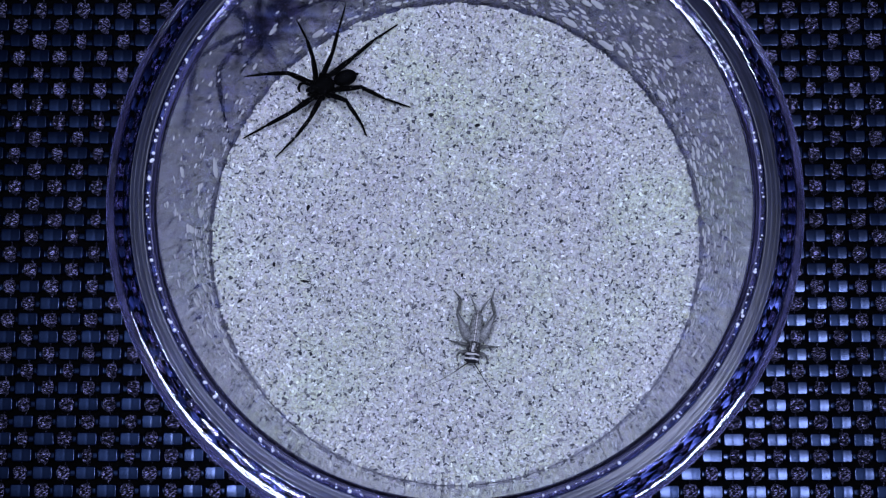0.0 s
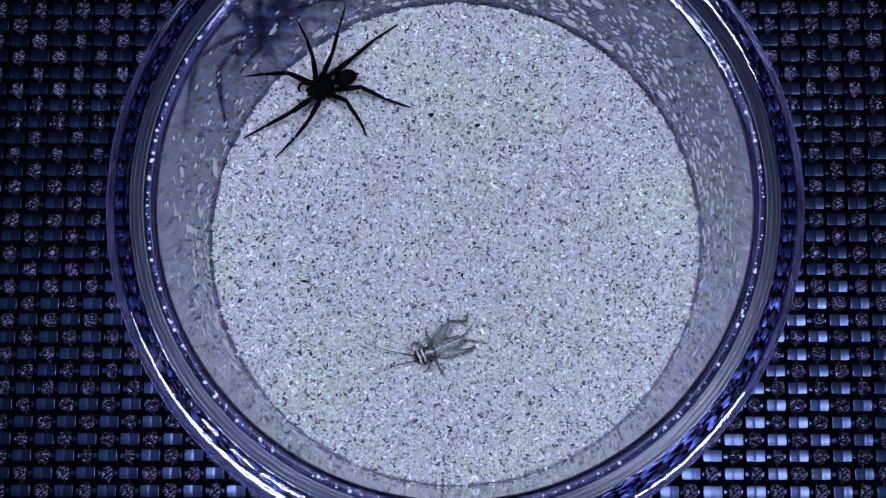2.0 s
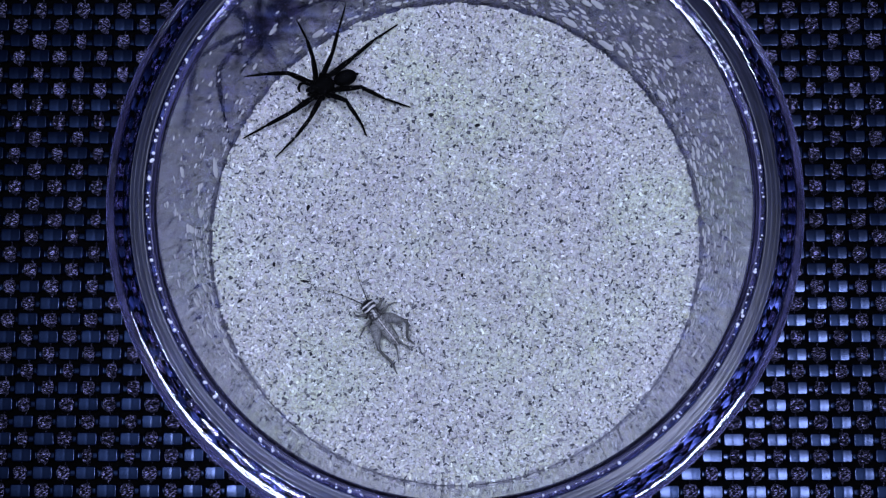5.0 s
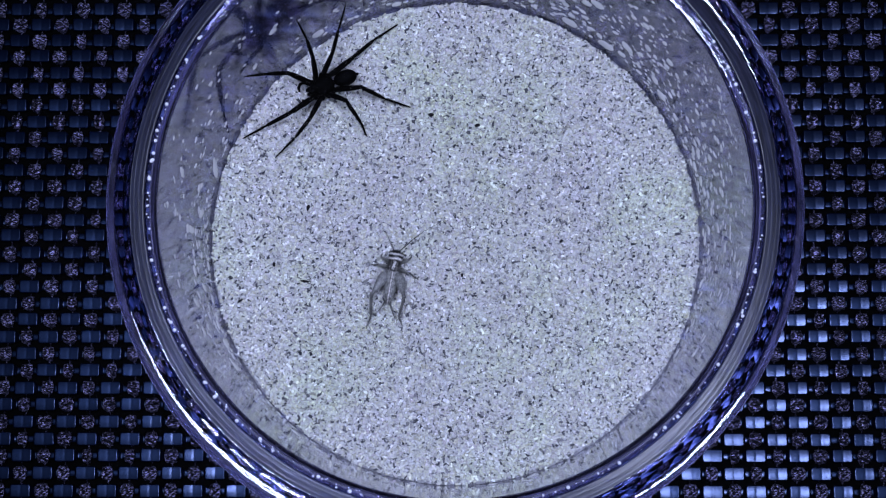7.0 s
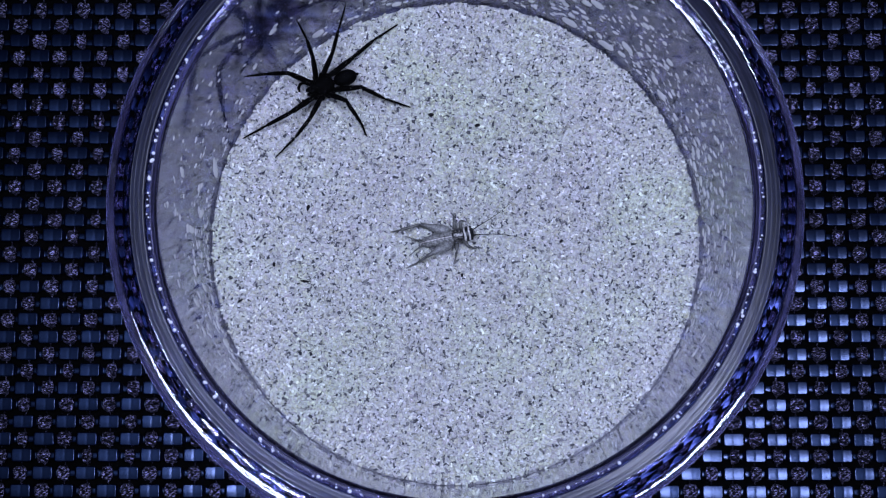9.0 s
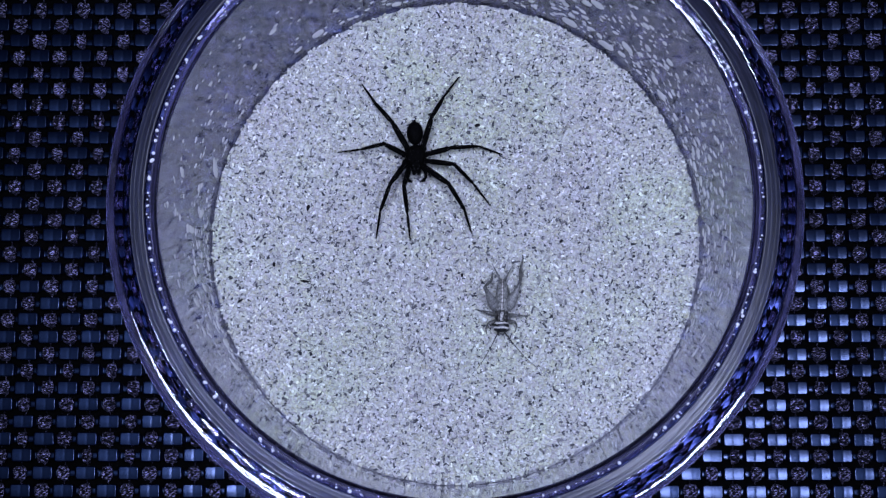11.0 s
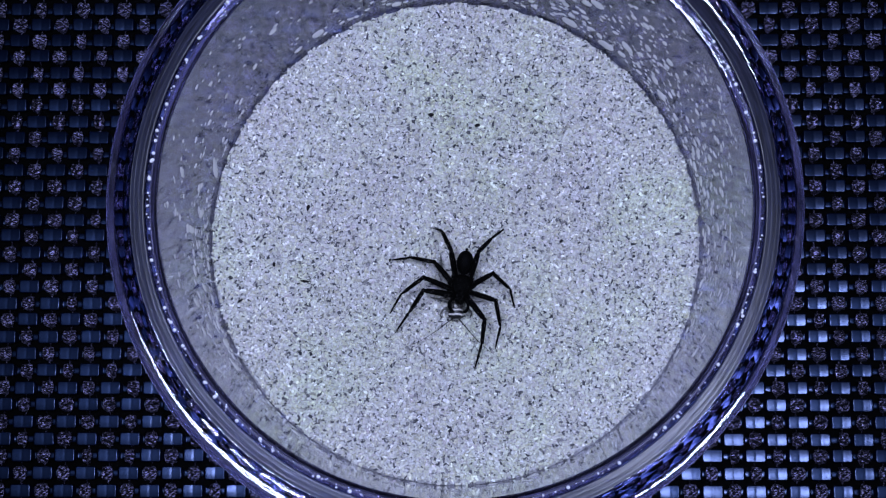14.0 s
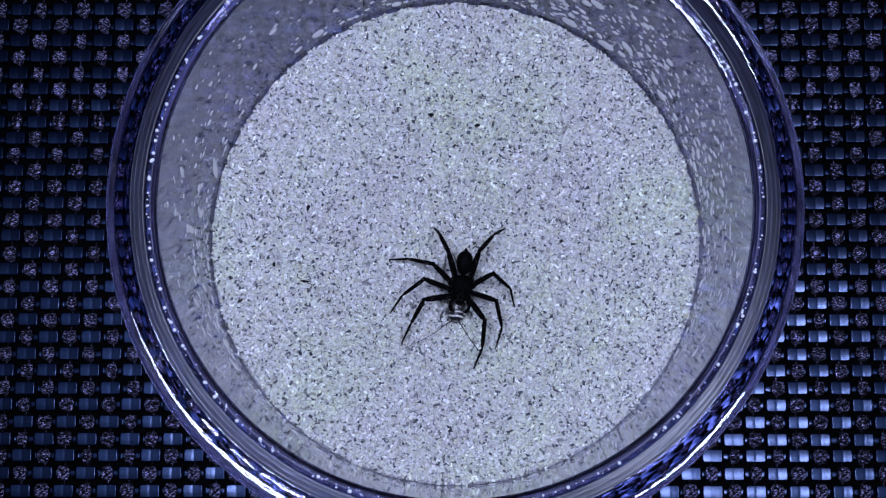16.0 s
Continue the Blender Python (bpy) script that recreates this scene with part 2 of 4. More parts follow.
def box(x0, x1, y0, y1, z0, z1, bevel=0.0):
    bm = bmesh.new()
    bmesh.ops.create_cube(bm, size=1)
    for v in bm.verts:
        v.co = Vector((x0 + (v.co.x + 0.5) * (x1 - x0), y0 + (v.co.y + 0.5) * (y1 - y0), z0 + (v.co.z + 0.5) * (z1 - z0)))
    if bevel:
        bmesh.ops.bevel(bm, geom=bm.edges[:], offset=bevel, segments=2, affect="EDGES")
    bm.verts.index_update()
    out = [tuple(v.co) for v in bm.verts], [tuple(v.index for v in f.verts) for f in bm.faces]
    bm.free()
    return out


def lathe(profile, n=192, waver=None):
    """A closed ring of revolution from a closed outline of (radius, height)."""
    outline = []
    for p, q in zip(profile, profile[1:] + profile[:1]):
        # hold the corners, so that the flats shade flat
        outline.append(p)
        d = math.hypot(q[0] - p[0], q[1] - p[1])
        if d > 0.3:
            for f in (0.05 / d, 1 - 0.05 / d):
                outline.append((p[0] + f * (q[0] - p[0]), p[1] + f * (q[1] - p[1])))
    profile = outline
    k, verts, faces = len(profile), [], []
    for i in range(n):
        a = 2 * math.pi * i / n
        for r, z in profile:
            dr, dz = waver(a, r, z) if waver else (0.0, 0.0)
            verts.append(((r + dr) * math.cos(a), (r + dr) * math.sin(a), z + dz))
    for i in range(n):
        for j in range(k):
            j2, i2 = (j + 1) % k, (i + 1) % n
            faces.append((i * k + j, i2 * k + j, i2 * k + j2, i * k + j2))
    return verts, faces


# ---- table ----
def table():
    top = part("table", mesh_of("table", *box(-230, 230, -190, 170, -24, 0, 3), TABLE, False))
    tagged(top, "black painted tabletop under the woven placemat", "table", kind="structure")


# ---- woven placemat ----
PITCH_X, PITCH_Y, LEAN = 4.2063, 3.341, 0.0077
MAT_Z, WAVE = 1.10, 0.82
ROW0, COL0 = -47.656, -76.313      # one crossing where a flat strand lies on top


def ribbon(length, pitch, width, thick, along_y, step, flat, fall, rough_edge=0.0, seed=0, hollow=0.0, pinch=0.10):
    """A strand that rises and dips over the crossings."""
    rng = np.random.default_rng(seed)
    n = int(length / step)
    fat, off = rng.uniform(0.72, 1.12, n), rng.normal(0, 0.13, n)
    sec = [(-0.5, 0.0), (-0.495, 0.32), (-0.465, 0.47), (-0.42, 0.51), (0, 0.52), (0.42, 0.51), (0.465, 0.47), (0.495, 0.32), (0.5, 0.0), (0.40, -0.45), (0, -0.5), (-0.40, -0.45)]
    verts, faces = [], []
    for i in range(n + 1):
        s = -length / 2 + i * step
        d = abs((s + pitch) % (2 * pitch) - pitch)
        # flat on top of a crossing, then it dives under the next one
        u = min(1.0, max(0.0, (d - flat) / fall))
        z = WAVE * (1 - 2 * u * u * (3 - 2 * u))
        # one half of each float turns up a little, behind a faint crease
        g = (s + pitch) % (2 * pitch) - pitch
        if hollow and d < flat + 0.4:
            z += hollow * (max(0.0, (g - 0.05) / flat) ** 2 + 0.6 * max(0.0, (0.05 - g) / flat)) - 0.25 * hollow * math.exp(-((g - 0.05) / 0.30) ** 2)
        e = max(0.0, (d - flat + 0.5) / 0.5)
        w = width * (1 - pinch * u ** 3) * (1 - 0.18 * min(1.0, e) ** 3)
        shift = 0.0
        if rough_edge:
            # yarn: each float is rounded off and has its own width
            k = int((s + length / 2 + pitch) // (2 * pitch))
            w = width * max(0.001, 1 - u * u) ** 0.5 * fat[k] * (0.80 + 0.20 * max(0.0, 1 - (d / flat) ** 2))
            shift = off[k]
        for a, b in sec:
            j = rng.normal(0, rough_edge, 3) if rough_edge else (0, 0, 0)
            p = (s + j[0], a * w + shift + j[1], z + b * thick + j[2])
            verts.append(p if not along_y else (-p[1], p[0], p[2]))
    k = len(sec)
    for i in range(n):
        for q in range(k):
            q2 = (q + 1) % k
            faces.append((i * k + q, (i + 1) * k + q, (i + 1) * k + q2, i * k + q2))
    faces.append(tuple(range(k)))
    faces.append(tuple(range(n * k, (n + 1) * k))[::-1])
    return verts, faces


def placemat():
    root = tagged(new("placemat"), "black woven vinyl placemat with glittery yarn on the table", "placemat")
    root.rotation_euler.z = radians(-0.089)
    nx, ny = 38, 30
    weft = mesh_of("weft_strand", *ribbon(2 * nx * PITCH_X, PITCH_X, 2.55, 0.5, False, PITCH_X / 36, 1.92, 0.34, hollow=0.050, pinch=0.45), WEFT)
    warps = [mesh_of("warp_strand", *ribbon(2 * ny * PITCH_Y, PITCH_Y, 2.55, 0.50, True, PITCH_Y / 28, 1.10, 0.26, 0.075, s), WARP) for s in range(5)]
    rng = random.Random(4)
    for j in range(-ny + 14, ny + 15):
        y = ROW0 + j * PITCH_Y
        x = COL0 + 18 * PITCH_X + (j % 2) * PITCH_X + LEAN * (y - ROW0)
        part("weft_strand", weft, root, m=pose(x * MM, (y + rng.uniform(-0.12, 0.12)) * MM, MAT_Z * MM, rng.uniform(-2.5, 2.5), 0, rng.uniform(-0.06, 0.06)))
    for i in range(-nx + 18, nx + 19):
        x = COL0 + i * PITCH_X + LEAN * (0 - ROW0)
        y = ROW0 + 14 * PITCH_Y + ((i + 1) % 2) * PITCH_Y
        part("warp_strand", warps[i % 5], root, m=pose((x + rng.uniform(-0.12, 0.12)) * MM, y * MM, MAT_Z * MM, 0, rng.uniform(-3, 3), -math.degrees(LEAN)))


# ---- plastic cup ----
WALL_R, WALL_K = 46.95, 0.073   # inner radius at the sand, and how much it widens per mm of height


def wall_radius(z):
    return WALL_R + WALL_K * (z - SAND_Z)


def plastic_cup():
    inner = [(0.05, 3.1), (43.0, 3.1), (45.2, 3.5), (46.0, 4.4)]
    for z in (8, 14, 20, 26, 32, 38, 44, 50, 54, 55.6):
        inner.append((wall_radius(z), z))
    # the stepped rim: groove, matt ledge, rounded step, clear flat flange, low bead and skirt
    rim = [(50.2, 56.04), (50.35, 56.064), (50.5, 56.094), (50.65, 56.131), (50.8, 56.176), (50.95, 56.229), (51.05, 56.25), (51.12, 56.2), (51.18, 56.05), (51.85, 55.95), (51.98, 56.12), (52.1, 56.33), (52.22, 56.41), (52.4, 56.42), (52.95, 56.35), (53.1, 56.36), (53.25, 56.33), (53.8, 56.25), (53.95, 56.26),
           (54.4, 56.18), (54.55, 56.17), (54.66, 56.185), (54.76, 56.206), (54.92, 56.245), (55.0, 56.27), (55.1, 56.295), (55.25, 56.32)]
    bead = [(r, 56.587 - 0.085 * (r - 57.35) ** 2) for r in (55.8, 56.0, 56.2, 56.4, 56.6, 56.8, 57.0, 57.15, 57.3, 57.45, 57.6, 57.75, 57.9, 58.02)]
    bead += [(58.1, 56.46), (58.15, 56.30), (58.2, 55.8), (58.35, 55.2), (58.55, 54.7), (58.75, 54.4), (58.92, 54.2), (58.95, 54.05), (58.85, 53.9), (58.6, 53.95)]
    under = [(58.2, 54.25), (57.85, 54.75), (57.55, 55.3), (57.35, 55.75), (57.15, 55.94), (57.0, 55.96), (55.2, 55.69), (54.3, 55.68), (52.3, 55.7), (51.9, 55.4), (51.35, 55.3)]
    outer = [(wall_radius(z) + 0.9, z) for z in (54.6, 50, 44, 38, 32, 26, 20, 14, 8, 4.0)]
    base = [(46.3, 2.7), (45.2, 2.22), (43.5, 2.22), (42.5, 2.45), (0.05, 2.4)]

    def waver(a, r, z):
        # the moulded rim is not quite true
        if z < 53.5 or r < 50.0:
            return 0.0, 0.0
        lift = 0.012 * math.sin(9 * a + 1.0) + 0.008 * math.sin(23 * a + 2.2) + 0.004 * math.sin(51 * a + r) + 0.0022 * math.sin(97 * a + 2 * r)
        return 0.02 * math.sin(5 * a + 0.6) + 0.012 * math.sin(17 * a), lift

    cup = part("plastic_cup", mesh_of("plastic_cup", *lathe((inner + rim + bead + under + outer + base)[::-1], 480, waver), PLASTIC))
    tagged(cup, "clear round plastic cup with a stepped rim, half filled with sand", "cup")
    cup.visible_shadow = False
    cup.data.materials.append(FOGGED)
    cup.data.materials.append(FROSTED)
    for f in cup.data.polygons:
        if f.center.z < 0.0555:
            f.material_index = 1
        elif 0.0520 < math.hypot(f.center.x, f.center.y) < 0.0545 and f.normal.z > 0.5:
            f.material_index = 2
    # water drops on the inner wall, denser on one side and larger near the sand
    rng = random.Random(11)
    pieces, taken = [], []
    large = [(164.5, 19.0, 1.0, 3.4), (124, 18.5, 1.3, 1.6), (176, 23, 0.9, 1.9), (181, 30, 0.8, 2.6), (193, 24, 0.8, 1.8), (198, 35, 0.8, 2.0), (171, 41, 0.7, 1.8), (206, 21, 1.2, 2.4),
             (212, 24, 1.2, 2.6), (62, 17.5, 1.9, 1.7), (52, 17.3, 1.8, 1.6), (47, 24, 1.3, 1.5), (69, 28, 1.7, 1.5), (57, 33, 1.5, 1.4), (34, 20, 1.4, 1.5)]
    for k in range(4200):
        a = rng.uniform(0, 2 * math.pi)
        u = rng.random() ** 1.35
        z = SAND_Z + 2.5 + 35.5 * u
        dense = 0.10 + 0.90 * max(0.0, math.cos(a - radians(42))) ** 1.6 + 0.30 * max(0.0, math.cos(a - radians(200))) ** 2
        if math.sin(a) < -0.75:
            dense *= 0.6
        if rng.random() > dense:
            continue
        w = min(1.25, rng.lognormvariate(math.log(0.50), 0.48)) * (1.0 - 0.45 * u)
        h = w * rng.uniform(0.75, 1.35)
        if len(pieces) < len(large):
            a, z, w, h = large[len(pieces)]
            a = radians(a)
        r = wall_radius(z) - 0.02
        if any(math.hypot((a - b) * r, z - y) < 0.9 * (w + v) for b, y, v in taken):
            continue
        taken.append((a, z, w))
        slant, n, rings = rng.uniform(-0.35, 0.35), 12, ((1.0, 0.0), (0.86, 0.12), (0.55, 0.23))
        wob = [1 + rng.uniform(-0.14, 0.14) for _ in range(n)]
        verts = []
        for f, lift in rings:
            for j in range(n):
                b = 2 * math.pi * j / n
                v = h * f * wob[j] * math.sin(b)
                t = a + (w * f * wob[j] * math.cos(b) + slant * v) / r
                rr = wall_radius(z + v) - 0.015 - lift * min(1.0, w)
                verts.append((rr * math.cos(t), rr * math.sin(t), z + v))
        faces = [(m * n + j, m * n + (j + 1) % n, (m + 1) * n + (j + 1) % n, (m + 1) * n + j) for m in (0, 1) for j in range(n)]
        pieces.append((verts, faces + [tuple(range(2 * n, 3 * n))]))
    # the first ones singly, the rest as one scatter
    for piece in pieces[:300]:
        part("water_drop", mesh_of("water_drop", *piece, SPOT), cup)
    tagged(part("dew", mesh_of("wall_dew", *joined(*pieces[300:]), SPOT), cup, "scattered small pale water drops"), kind="stuff")
    # groove drops, their glints put in as white colour
    drops = []
    for _ in range(260):
        a = rng.uniform(0, 2 * math.pi)
        r = 51.5 + rng.uniform(-0.22, 0.22)
        s = rng.choice((0.09, 0.12, 0.16, 0.20, 0.32))
        drops.append(egg((r * math.cos(a), r * math.sin(a), 56.0 + s * 0.6), (s, s, s), 10, 8))
    tagged(part("dew", mesh_of("dew", *joined(*drops), DEW), cup, "tiny dew drops in the rim's groove"), kind="stuff")


# ---- sand ----
def sand():
    rng = np.random.default_rng(7)
    prof = [(0.05, 3.15), (42.8, 3.15), (45.9, 4.6), (wall_radius(9) - 0.06, 9), (WALL_R - 0.15, 12.6), (46.3, 13.3), (40, 13.42), (20, 13.4), (0.05, 13.4)]
    bed = part("sand", mesh_of("sand_bed", *lathe(prof, 128), BED))
    tagged(bed, "pale quartz sand with dark grains filling the cup's bottom", "sand", kind="stuff")
    # loose angular grains on top
    n = 74000
    a = rng.uniform(0, 2 * np.pi, n)
    r = (46.5 + 0.22 * np.sin(a * 23) * np.sin(a * 7) + 0.2 * np.sin(a * 57 + 1)) * np.sqrt(rng.uniform(0, 1, n))
    x, y = r * np.cos(a), r * np.sin(a)
    h = 0.18 * np.sin(x * 0.21 + 1.3) * np.cos(y * 0.17 + 0.4) + 0.12 * np.sin(x * 0.55 + y * 0.4)
    z = 13.62 + h * 0.6 + rng.uniform(-0.08, 0.10, n)
    base = np.array([(a, b, c) for a in (-1, 1) for b in (-1, 1) for c in (-1, 1)]) * 0.62
    quad = np.array([(0, 1, 3, 2), (4, 6, 7, 5), (0, 4, 5, 1), (2, 3, 7, 6), (0, 2, 6, 4), (1, 5, 7, 3)])
    size = np.clip(rng.lognormal(math.log(0.268), 0.24, n), 0.12, 0.46)
    # slivers that lie flat, longer than they are wide
    stretch = np.stack([rng.uniform(1.0, 2.1, n), rng.uniform(0.55, 1.05, n), rng.uniform(0.5, 0.9, n)], -1)[:, None]
    pts = base[None] * (1 + rng.normal(0, 0.20, (n, 8, 3))) * stretch * size[:, None, None]
    yaw, lean, way = rng.uniform(0, np.pi, n), rng.normal(0, 0.32, n), rng.uniform(0, 2 * np.pi, n)
    q = np.stack([np.cos(lean / 2) * np.cos(yaw / 2), np.sin(lean / 2) * np.cos(way), np.sin(lean / 2) * np.sin(way), np.cos(lean / 2) * np.sin(yaw / 2)], -1)
    q /= np.linalg.norm(q, axis=1)[:, None]
    w, i, j, k = q.T
    rot = np.stack([np.stack([1 - 2 * (j * j + k * k), 2 * (i * j - k * w), 2 * (i * k + j * w)], -1),
                    np.stack([2 * (i * j + k * w), 1 - 2 * (i * i + k * k), 2 * (j * k - i * w)], -1),
                    np.stack([2 * (i * k - j * w), 2 * (j * k + i * w), 1 - 2 * (i * i + j * j)], -1)], 1)
    pts = np.einsum("nij,nvj->nvi", rot, pts) * np.array([1, 1, 0.55]) + np.stack([x, y, z], -1)[:, None]
    rr = np.hypot(pts[..., 0], pts[..., 1])
    lim = np.minimum(1, (WALL_R - 0.04) / np.maximum(rr, 1e-6))
    pts[..., 0] *= lim
    pts[..., 1] *= lim
    faces = (quad[None] + 8 * np.arange(n)[:, None, None]).reshape(-1, 4)
    grains = part("sand_grains", mesh_of("sand_grains", pts.reshape(-1, 3), faces, SAND, False), bed, "pale, grey and black angular sand grains")
    tagged(grains, kind="stuff")
    # a few larger dark crumbs that lie loose on the sand
    pick = random.Random(5)
    for cx, cy, size in ((-4.7, 24.3, 0.55), (-28.3, 6.1, 0.55), (-34.7, -4.9, 0.45), (-28.7, -8.2, 0.8), (-41.0, -11.9, 0.45), (4.3, 22.2, 0.5), (20.2, -0.5, 0.4), (1.3, -7.1, 0.4)):
        v, f = egg((0, 0, 0), (size * 1.05, size * (0.62 if size < 0.7 else 0.32), size * 0.5), 7, 5)
        v = [tuple(c * pick.uniform(0.75, 1.2) for c in p) for p in v]
        part("dark_crumb", mesh_of("dark_crumb", v, f, CRUMB, False), bed, "dark mineral crumb", pose(cx * MM, cy * MM, 13.92 * MM, 0, 0, pick.uniform(0, 180) if size < 0.7 else -5))


# ---- jointed legs ----
def settle(hip, knee, ankle, tip, lengths):
    """Joints of a leg of fixed segment lengths, near the wished places; spare length bends it upwards."""
    p = [Vector(hip), Vector(knee), Vector(ankle), Vector(tip)]
    want = [v.copy() for v in p]
    for _ in range(80):
        for k in (1, 2, 3):
            f = 0.25 if k < 3 else 0.6
            p[k].x += f * (want[k].x - p[k].x)
            p[k].y += f * (want[k].y - p[k].y)
        p[3].z += 0.6 * (want[3].z - p[3].z)
        for k, ln in enumerate(lengths):
            d = p[k + 1] - p[k]
            e = d * ((d.length - ln) / max(d.length, 1e-6))
            if k == 0:
                p[1] -= e
            else:
                p[k] += 0.5 * e
                p[k + 1] -= 0.5 * e
    for k, ln in enumerate(lengths):
        p[k + 1] = p[k] + (p[k + 1] - p[k]).normalized() * ln
    return p


def aim(a, b):
    """The pose, in millimetres turned to metres, of a segment that starts at a and points at b."""
    x = (b - a).normalized()
    y = Vector((0, 0, 1)).cross(x)
    y = y.normalized() if y.length > 1e-3 else Vector((0, 1, 0))
    z = x.cross(y)
    m = Matrix((x, y, z)).transposed().to_4x4()
    m.translation = a * MM
    return m


def leg_rows(rows, t, joints):
    upper = aim(joints[0], joints[1])
    back = upper.inverted()
    rows[0].append((t, upper))
    rows[1].append((t, back @ aim(joints[1], joints[2])))
    rows[2].append((t, back @ aim(joints[2], joints[3])))


def local(m, x, y, z):
    return m.inverted() @ (Vector((x, y, z)) * MM) / MM


# ---- spider ----
SPIDER_LEGS = {1: (6.4, 6.0, 5.5), 2: (6.3, 6.1, 5.6), 3: (5.4, 5.4, 5.0), 4: (6.6, 5.8, 5.7)}
SPIDER_HIPS = {1: (1.7, 1.2), 2: (0.75, 1.65), 3: (-0.35, 1.65), 4: (-1.3, 1.25)}
SPIDER_STANCES = {}


def stance(t, x, y, heading, **legs):
    SPIDER_STANCES[t] = (x, y, heading, legs)


def hairs(rng, length, radius, count):
    """Short bristles on a segment along +x."""
    verts, faces = [], []
    for _ in range(count):
        u, a = rng.uniform(0.05, 0.95), rng.uniform(0, 2 * math.pi)
        c, s = math.cos(a), math.sin(a)
        ln = rng.uniform(0.25, 0.5)
        b = Vector((length * u, radius * 0.8 * c, radius * 0.8 * s))
        d = Vector((0.7, c, s)).normalized() * ln
        w = Vector((0.025, -s * 0.025, c * 0.025))
        o = len(verts)
        verts += [tuple(b - w), tuple(b + w), tuple(b + d)]
        faces.append((o, o + 1, o + 2))
    return verts, faces


def spider():
    root = tagged(new("spider"), "black hairy wolf spider with long bent legs", "spider")
    parts = {"root": root, "legs": {}}
    rng = random.Random(3)
    ceph = joined(egg((0, 0, 0.1), (2.3, 1.95, 1.25), 24, 16, -0.12), egg((1.5, 0, 0.35), (1.15, 1.15, 1.0), 18, 12))
    part("cephalothorax", mesh_of("cephalothorax", *ceph, SPIDER), root)
    eyes = mesh_of("eye", *egg((0, 0, 0), (0.16, 0.16, 0.16), 10, 8), DARK_GLASS)
    for x, y, z in ((2.45, 0.35, 1.0), (2.45, -0.35, 1.0), (2.0, 0.55, 1.25), (2.0, -0.55, 1.25)):
        part("eye", eyes, root, m=pose(x * MM, y * MM, z * MM))
    fang = mesh_of("chelicera", *limb(1.5, 0.48, 0.30), SPIDER)
    for y in (0.42, -0.42):
        part("chelicera", fang, root, m=pose(2.3 * MM, y * MM, -0.1 * MM, 0, 50, 0))
    bow = [(0, 0, 0), (0.8, 0.4, 0.6), (1.6, 0.6, 0.7), (2.3, 0.4, 0.3), (2.7, -0.1, -0.4), (2.6, -0.6, -1.2)]
    thin = [0.30, 0.33, 0.31, 0.31, 0.34, 0.18]
    palp = mesh_of("pedipalp", *tube(bow, thin), SPIDER)
    palp_mirrored = mesh_of("pedipalp", *tube([(x, -y, z) for x, y, z in bow], thin), SPIDER)
    for y, mesh in ((0.75, palp), (-0.75, palp_mirrored)):
        part("pedipalp", mesh, root, m=pose(1.9 * MM, y * MM, -0.2 * MM, 0, 0, 16 if y > 0 else -16))
    fuzz = []
    for _ in range(260):
        a, b = rng.uniform(0.3, math.pi - 0.3), rng.uniform(0, 2 * math.pi)
        p = Vector((2.28 * math.cos(a) - 2.65, 1.5 * math.sin(a) * math.cos(b), 1.5 * math.sin(a) * math.sin(b) + 0.1))
        d = Vector((-0.5, p.y, p.z)).normalized() * rng.uniform(0.2, 0.4)
        fuzz.append(([tuple(p - Vector((0, 0.03, 0.02))), tuple(p + Vector((0, 0.03, 0.02))), tuple(p + d)], [(0, 1, 2)]))
    abd = joined(egg((-2.65, 0, 0.1), (2.3, 1.55, 1.5), 24, 18, -0.06), tube([(-0.6, 0, -0.1), (0.3, 0, -0.1)], [0.42, 0.42]), tube([(-4.95, 0, -0.1), (-5.4, 0, -0.15)], [0.38, 0.16]), *fuzz)
    parts["abdomen"] = part("abdomen", mesh_of("abdomen", *abd, SPIDER_BROWN), root, "dark brown hairy abdomen")
    for num, (hx, hy) in SPIDER_HIPS.items():
        coxa = mesh_of("coxa", *egg((0, 0, 0), (0.95, 0.58, 0.55), 14, 10), SPIDER)
        for side in (1, -1):
            part("coxa", coxa, root, m=pose(hx * MM, side * (hy + 0.15) * MM, -0.3 * MM, 0, 0, side * {1: 38, 2: 72, 3: 105, 4: 140}[num]))
    for num, ln in SPIDER_LEGS.items():
        thick = 0.50 if num in (1, 4) else 0.46
        femur = mesh_of("femur", *joined(limb(ln[0], thick, thick * 0.86, 0.22), egg((ln[0], 0, 0), (0.46, 0.42, 0.42), 10, 8), hairs(rng, ln[0], thick, 60)), SPIDER)
        shin = mesh_of("shin", *joined(limb(ln[1], thick * 0.84, thick * 0.60, 0.12), hairs(rng, ln[1], thick * 0.7, 60)), SPIDER)
        foot = mesh_of("foot", *joined(limb(ln[2], thick * 0.58, thick * 0.22, 0.05), hairs(rng, ln[2], thick * 0.4, 50)), SPIDER)
        for side in "LR":
            leg = part("leg", femur, root)
            parts["legs"][side + str(num)] = (leg, part("shin", shin, leg), part("foot", foot, leg))
    return parts


